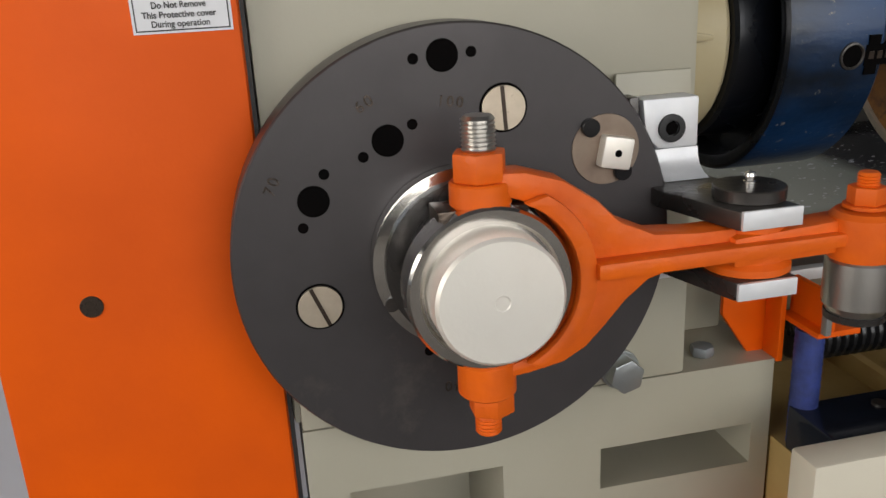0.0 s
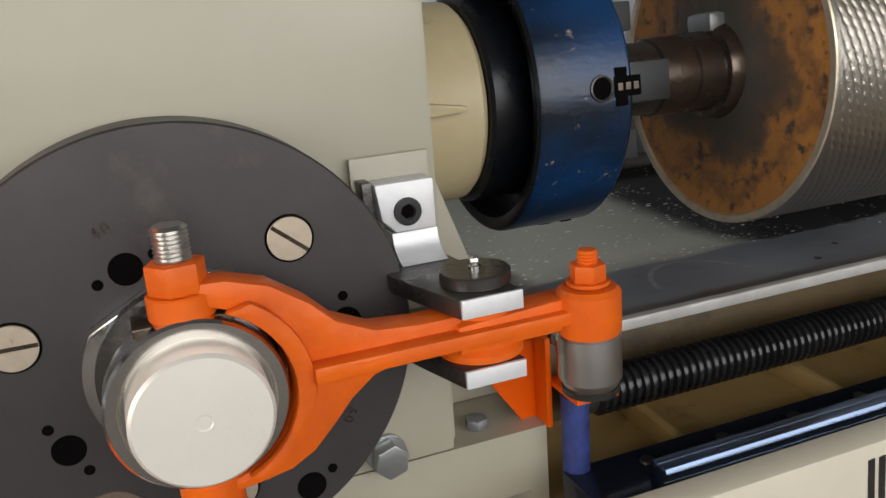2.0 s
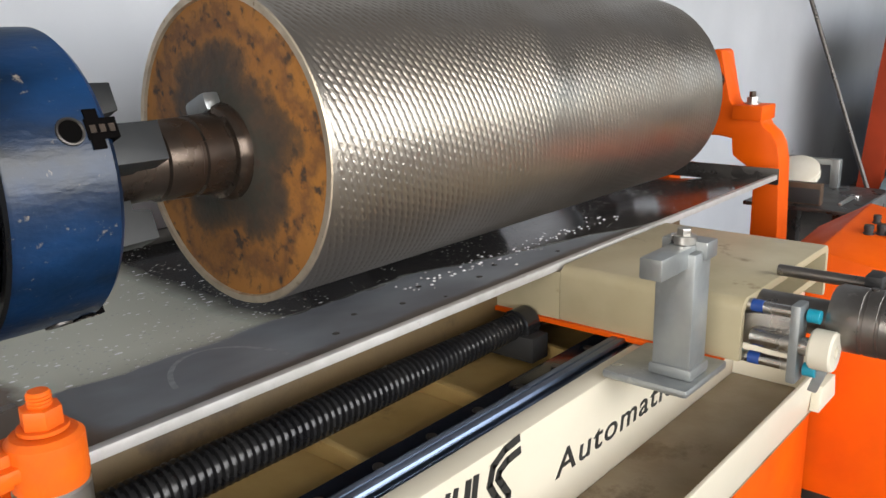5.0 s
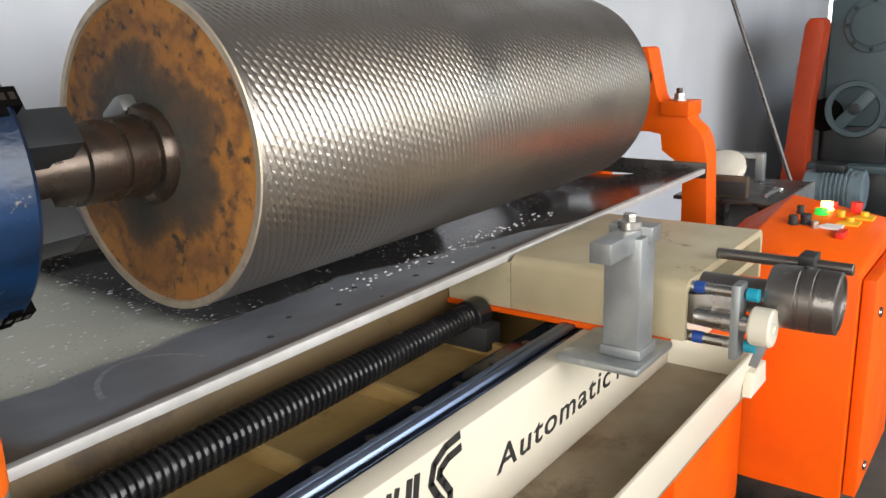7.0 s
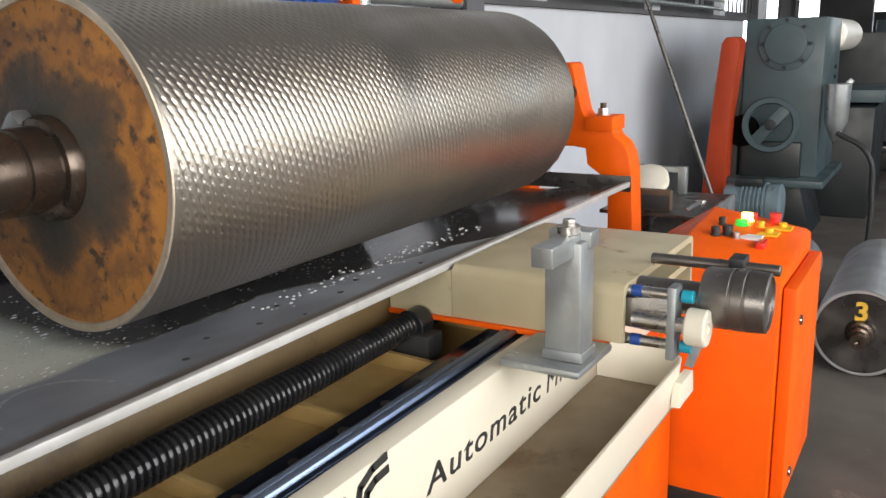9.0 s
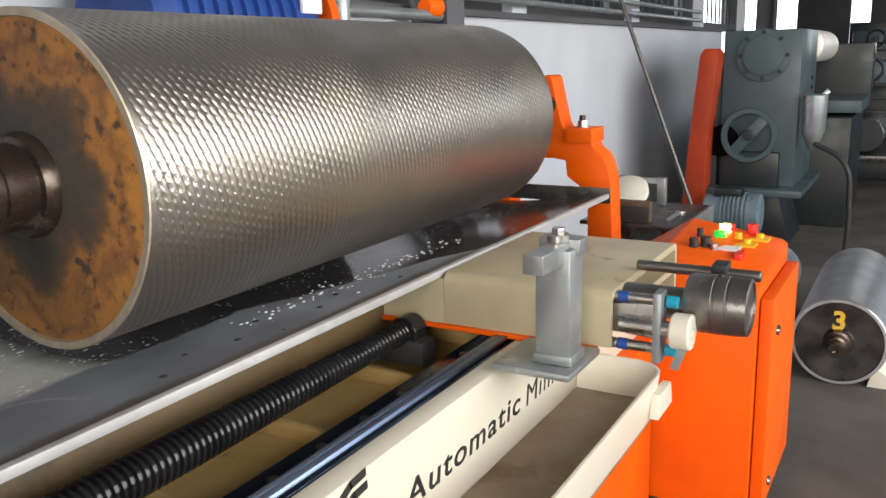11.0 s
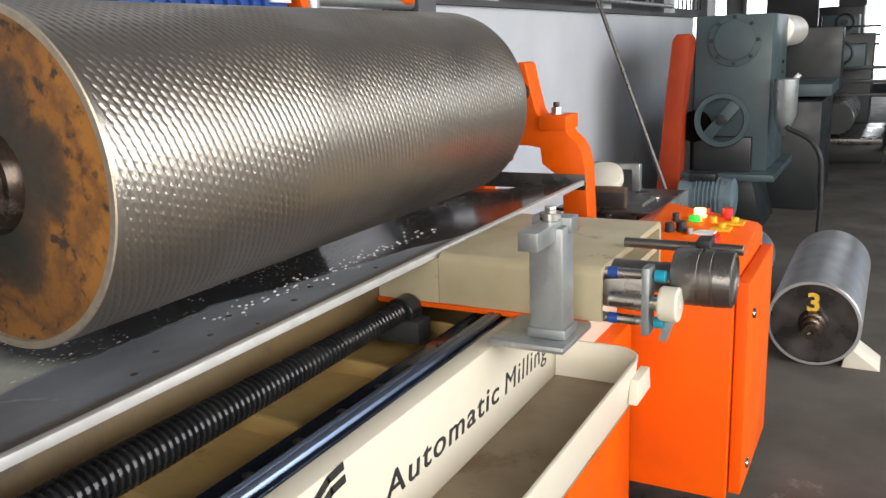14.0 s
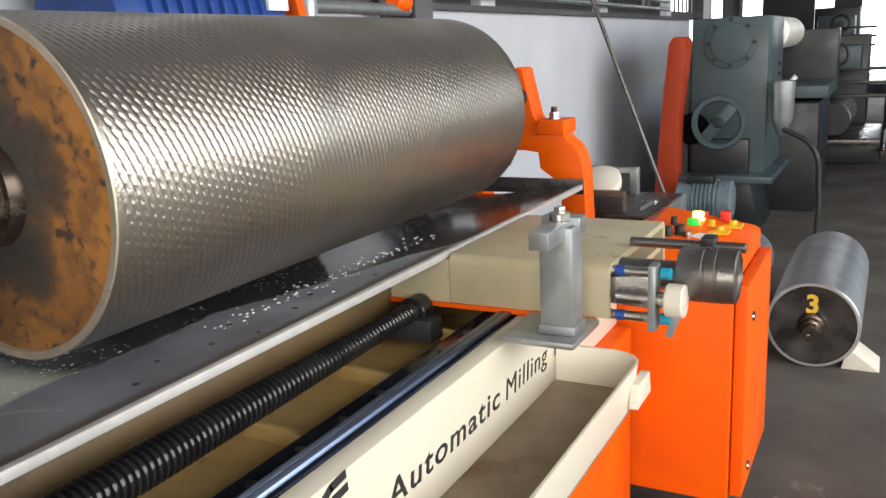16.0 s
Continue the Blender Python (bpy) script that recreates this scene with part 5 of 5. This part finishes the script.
def cable():
    cu = bpy.data.curves.new("cable", "CURVE")
    cu.dimensions, cu.bevel_depth, cu.bevel_resolution = "3D", 0.014, 3
    sp = cu.splines.new("BEZIER")
    pts = ((5.15, -0.10, 0.62), (5.1, -0.26, 0.52), (5.1, -0.30, 0.30), (5.1, -0.30, 0.02))
    sp.bezier_points.add(len(pts) - 1)
    for q, c in zip(sp.bezier_points, pts):
        q.co, q.handle_left_type, q.handle_right_type = c, "AUTO", "AUTO"
    cu.materials.append(RUBBER)
    tmp = bpy.data.objects.new("tmp", cu)
    scene.collection.objects.link(tmp)
    me = bpy.data.meshes.new_from_object(tmp.evaluated_get(bpy.context.evaluated_depsgraph_get()))
    bpy.data.objects.remove(tmp)
    ob = new("conduit", me)
    tagged(ob, "black flexible conduit hanging down from the mill", "cable")


cable()


def dark_machine(name, x, y, w, d, h, label, roll_z=0.75):
    m = empty(name, (x, y, 0))
    base = roll_z - 0.16
    boxpart("frame", (0, w, -d / 2, d / 2, 0, base - 0.05), GREEN_SHADE, m, "", 0.02)
    boxpart("column", (w * 0.55, w, -d * 0.35, d * 0.35, base, h), GREEN_SHADE, m, "", 0.02)
    boxpart("head", (w * 0.2, w * 0.6, -d * 0.3, d * 0.25, h * 0.72, h * 0.92), GREEN, m, "", 0.02)
    wheel = part("wheel", lathe([(-0.02, 0.10), (0, 0.115), (0.02, 0.10), (0, 0.09), (-0.02, 0.10)], "x", (w * 0.16, -d * 0.1, h * 0.85), 32), GREEN, m)
    part("wheel_hub", rod("x", (0, -d * 0.1, h * 0.85), 0.03, w * 0.1, w * 0.22, 16), GREEN_SHADE, wheel)
    part("held_roll", rod("x", (0, -d * 0.15, roll_z), 0.13, -0.5, w * 0.5, 40), STEEL, m, "bright roll between centres")
    part("roll_end", lathe([(-0.505, 0), (-0.505, 0.124), (-0.495, 0.126)], "x", (0, -d * 0.15, roll_z), 40), GREEN_SHADE, m, "dark end of the roll")
    boxpart("table", (-0.5, w * 0.6, -d * 0.5, d * 0.5, base - 0.05, base), DARK_STEEL, m, "", 0.01)
    for k in range(3):
        boxpart("tool_arm", (w * 0.1 * k, w * 0.1 * k + 0.03, -d * 0.62, d * 0.1, base + 0.30 + 0.11 * k, base + 0.33 + 0.11 * k), GREEN_SHADE, m, "", 0.004)
    part("lead_rod", rod("x", (0, -d * 0.53, base - 0.12), 0.025, -0.4, w * 0.9, 14), SHAFT, m)
    return tagged(m, label, "machine")


dark_machine("grinding_machine", 8.2, -0.06, 1.4, 1.0, 1.10, "dark grinding machine holding a bright roll", 0.43)
dark_machine("far_machine", 10.5, -1.1, 1.5, 1.1, 1.3, "dark lathe far back in the hall", 0.8)
dark_machine("far_machine", 12.0, 0.1, 1.5, 0.8, 1.45, "dark drilling machine far back in the hall", 0.8)
for x, y in ((9.5, 0.9), (13.5, -0.7)):
    col = empty("steel_column", (x, y, 0))
    boxpart("flange", (-0.08, 0.08, -0.09, -0.075, 0, 5.2), DARK_GREY, col, bevel=0)
    boxpart("flange", (-0.08, 0.08, 0.075, 0.09, 0, 5.2), DARK_GREY, col, bevel=0)
    boxpart("web", (-0.008, 0.008, -0.075, 0.075, 0, 5.2), DARK_GREY, col, bevel=0)
    tagged(col, "dark steel roof column", "column", "roof columns")


def rear_items():
    m = empty("blue_motor", (1.58, 0.78, 0.0))
    part("casing", lathe([(-0.30, 0), (-0.30, 0.12), (-0.27, 0.15), (0.14, 0.15), (0.19, 0.13), (0.21, 0.09), (0.21, 0)], "x", (0, 0, 1.21), 40), BLUE_MOTOR, m, "blue ribbed casing")
    for k in range(9):
        part("fin", lathe([(-0.25 + 0.04 * k, 0.145), (-0.25 + 0.04 * k, 0.162), (-0.242 + 0.04 * k, 0.162), (-0.242 + 0.04 * k, 0.145)], "x", (0, 0, 1.21), 32), BLUE_MOTOR, m)
    boxpart("nameplate", (0.10, 0.17, -0.155, -0.145, 1.24, 1.31), WHITE, m)
    part("end_guard", lathe([(0.215, 0.10), (0.215, 0.152), (0.245, 0.152), (0.245, 0.10)], "x", (0, 0, 1.21), 40), ORANGE, m, "orange end ring")
    boxpart("stand", (-0.25, 0.25, -0.12, 0.12, 0, 1.07), DARK_GREY, m, "", 0.01)
    part("pipe", rod("x", (0, -0.02, 1.265), 0.018, 0.24, 0.95, 20), GALV, m)
    part("elbow", rod("z", (0.42, -0.02, 1.265), 0.028, -0.03, 0.12, 20), GALV, m)
    part("valve", lathe([(0.86, 0), (0.86, 0.024), (0.89, 0.034), (0.93, 0.034), (0.94, 0.02), (0.94, 0)], "x", (0, -0.02, 1.29), 24), ORANGE, m, "orange valve cap")
    tagged(m, "blue motor with an orange valve standing by the wall", "motor")
    q = empty("dark_post", (2.66, 0.84, 0))
    for n, d in (("flange", (-0.06, 0.06, -0.07, -0.055, 0.02, 2.9)), ("flange", (-0.06, 0.06, 0.055, 0.07, 0.02, 2.9)), ("web", (-0.006, 0.006, -0.055, 0.055, 0.02, 2.9)), ("foot", (-0.1, 0.1, -0.1, 0.1, 0, 0.02))):
        boxpart(n, d, DARK_GREY, q, bevel=0)
    tagged(q, "dark steel post beside the wall", "post")
    for i in range(2):
        pp = part("wall_pipe", rod("x", (0, WY - 0.05, 1.36 + 0.06 * i), 0.014, -3, 6.8, 12), GALV)
        tagged(pp, "grey pipe running along the wall top", "pipe", "wall pipes")


rear_items()


# ---- motion ----
SPEED = 0.0219


def motions():
    times = [0.8 * k for k in range(21)]
    walk(disc, [(t, Matrix.Translation((0, 0, 0.86)) @ Matrix.Rotation(radians(76.0 * t), 4, "Y")) for t in times])
    for thing, x in ((roll_thing, 0.76), (chuck_thing, 0.44)):
        walk(thing, [(t, Matrix.Translation((x, AY, AZ)) @ Matrix.Rotation(radians(-6.0 * t + 97.0 - 90), 4, "X")) for t in times])
    walk(carriage_thing, [(t, Matrix.Translation((1.30 + SPEED * (t - 14.0), -0.10, 0.69))) for t in times])


motions()
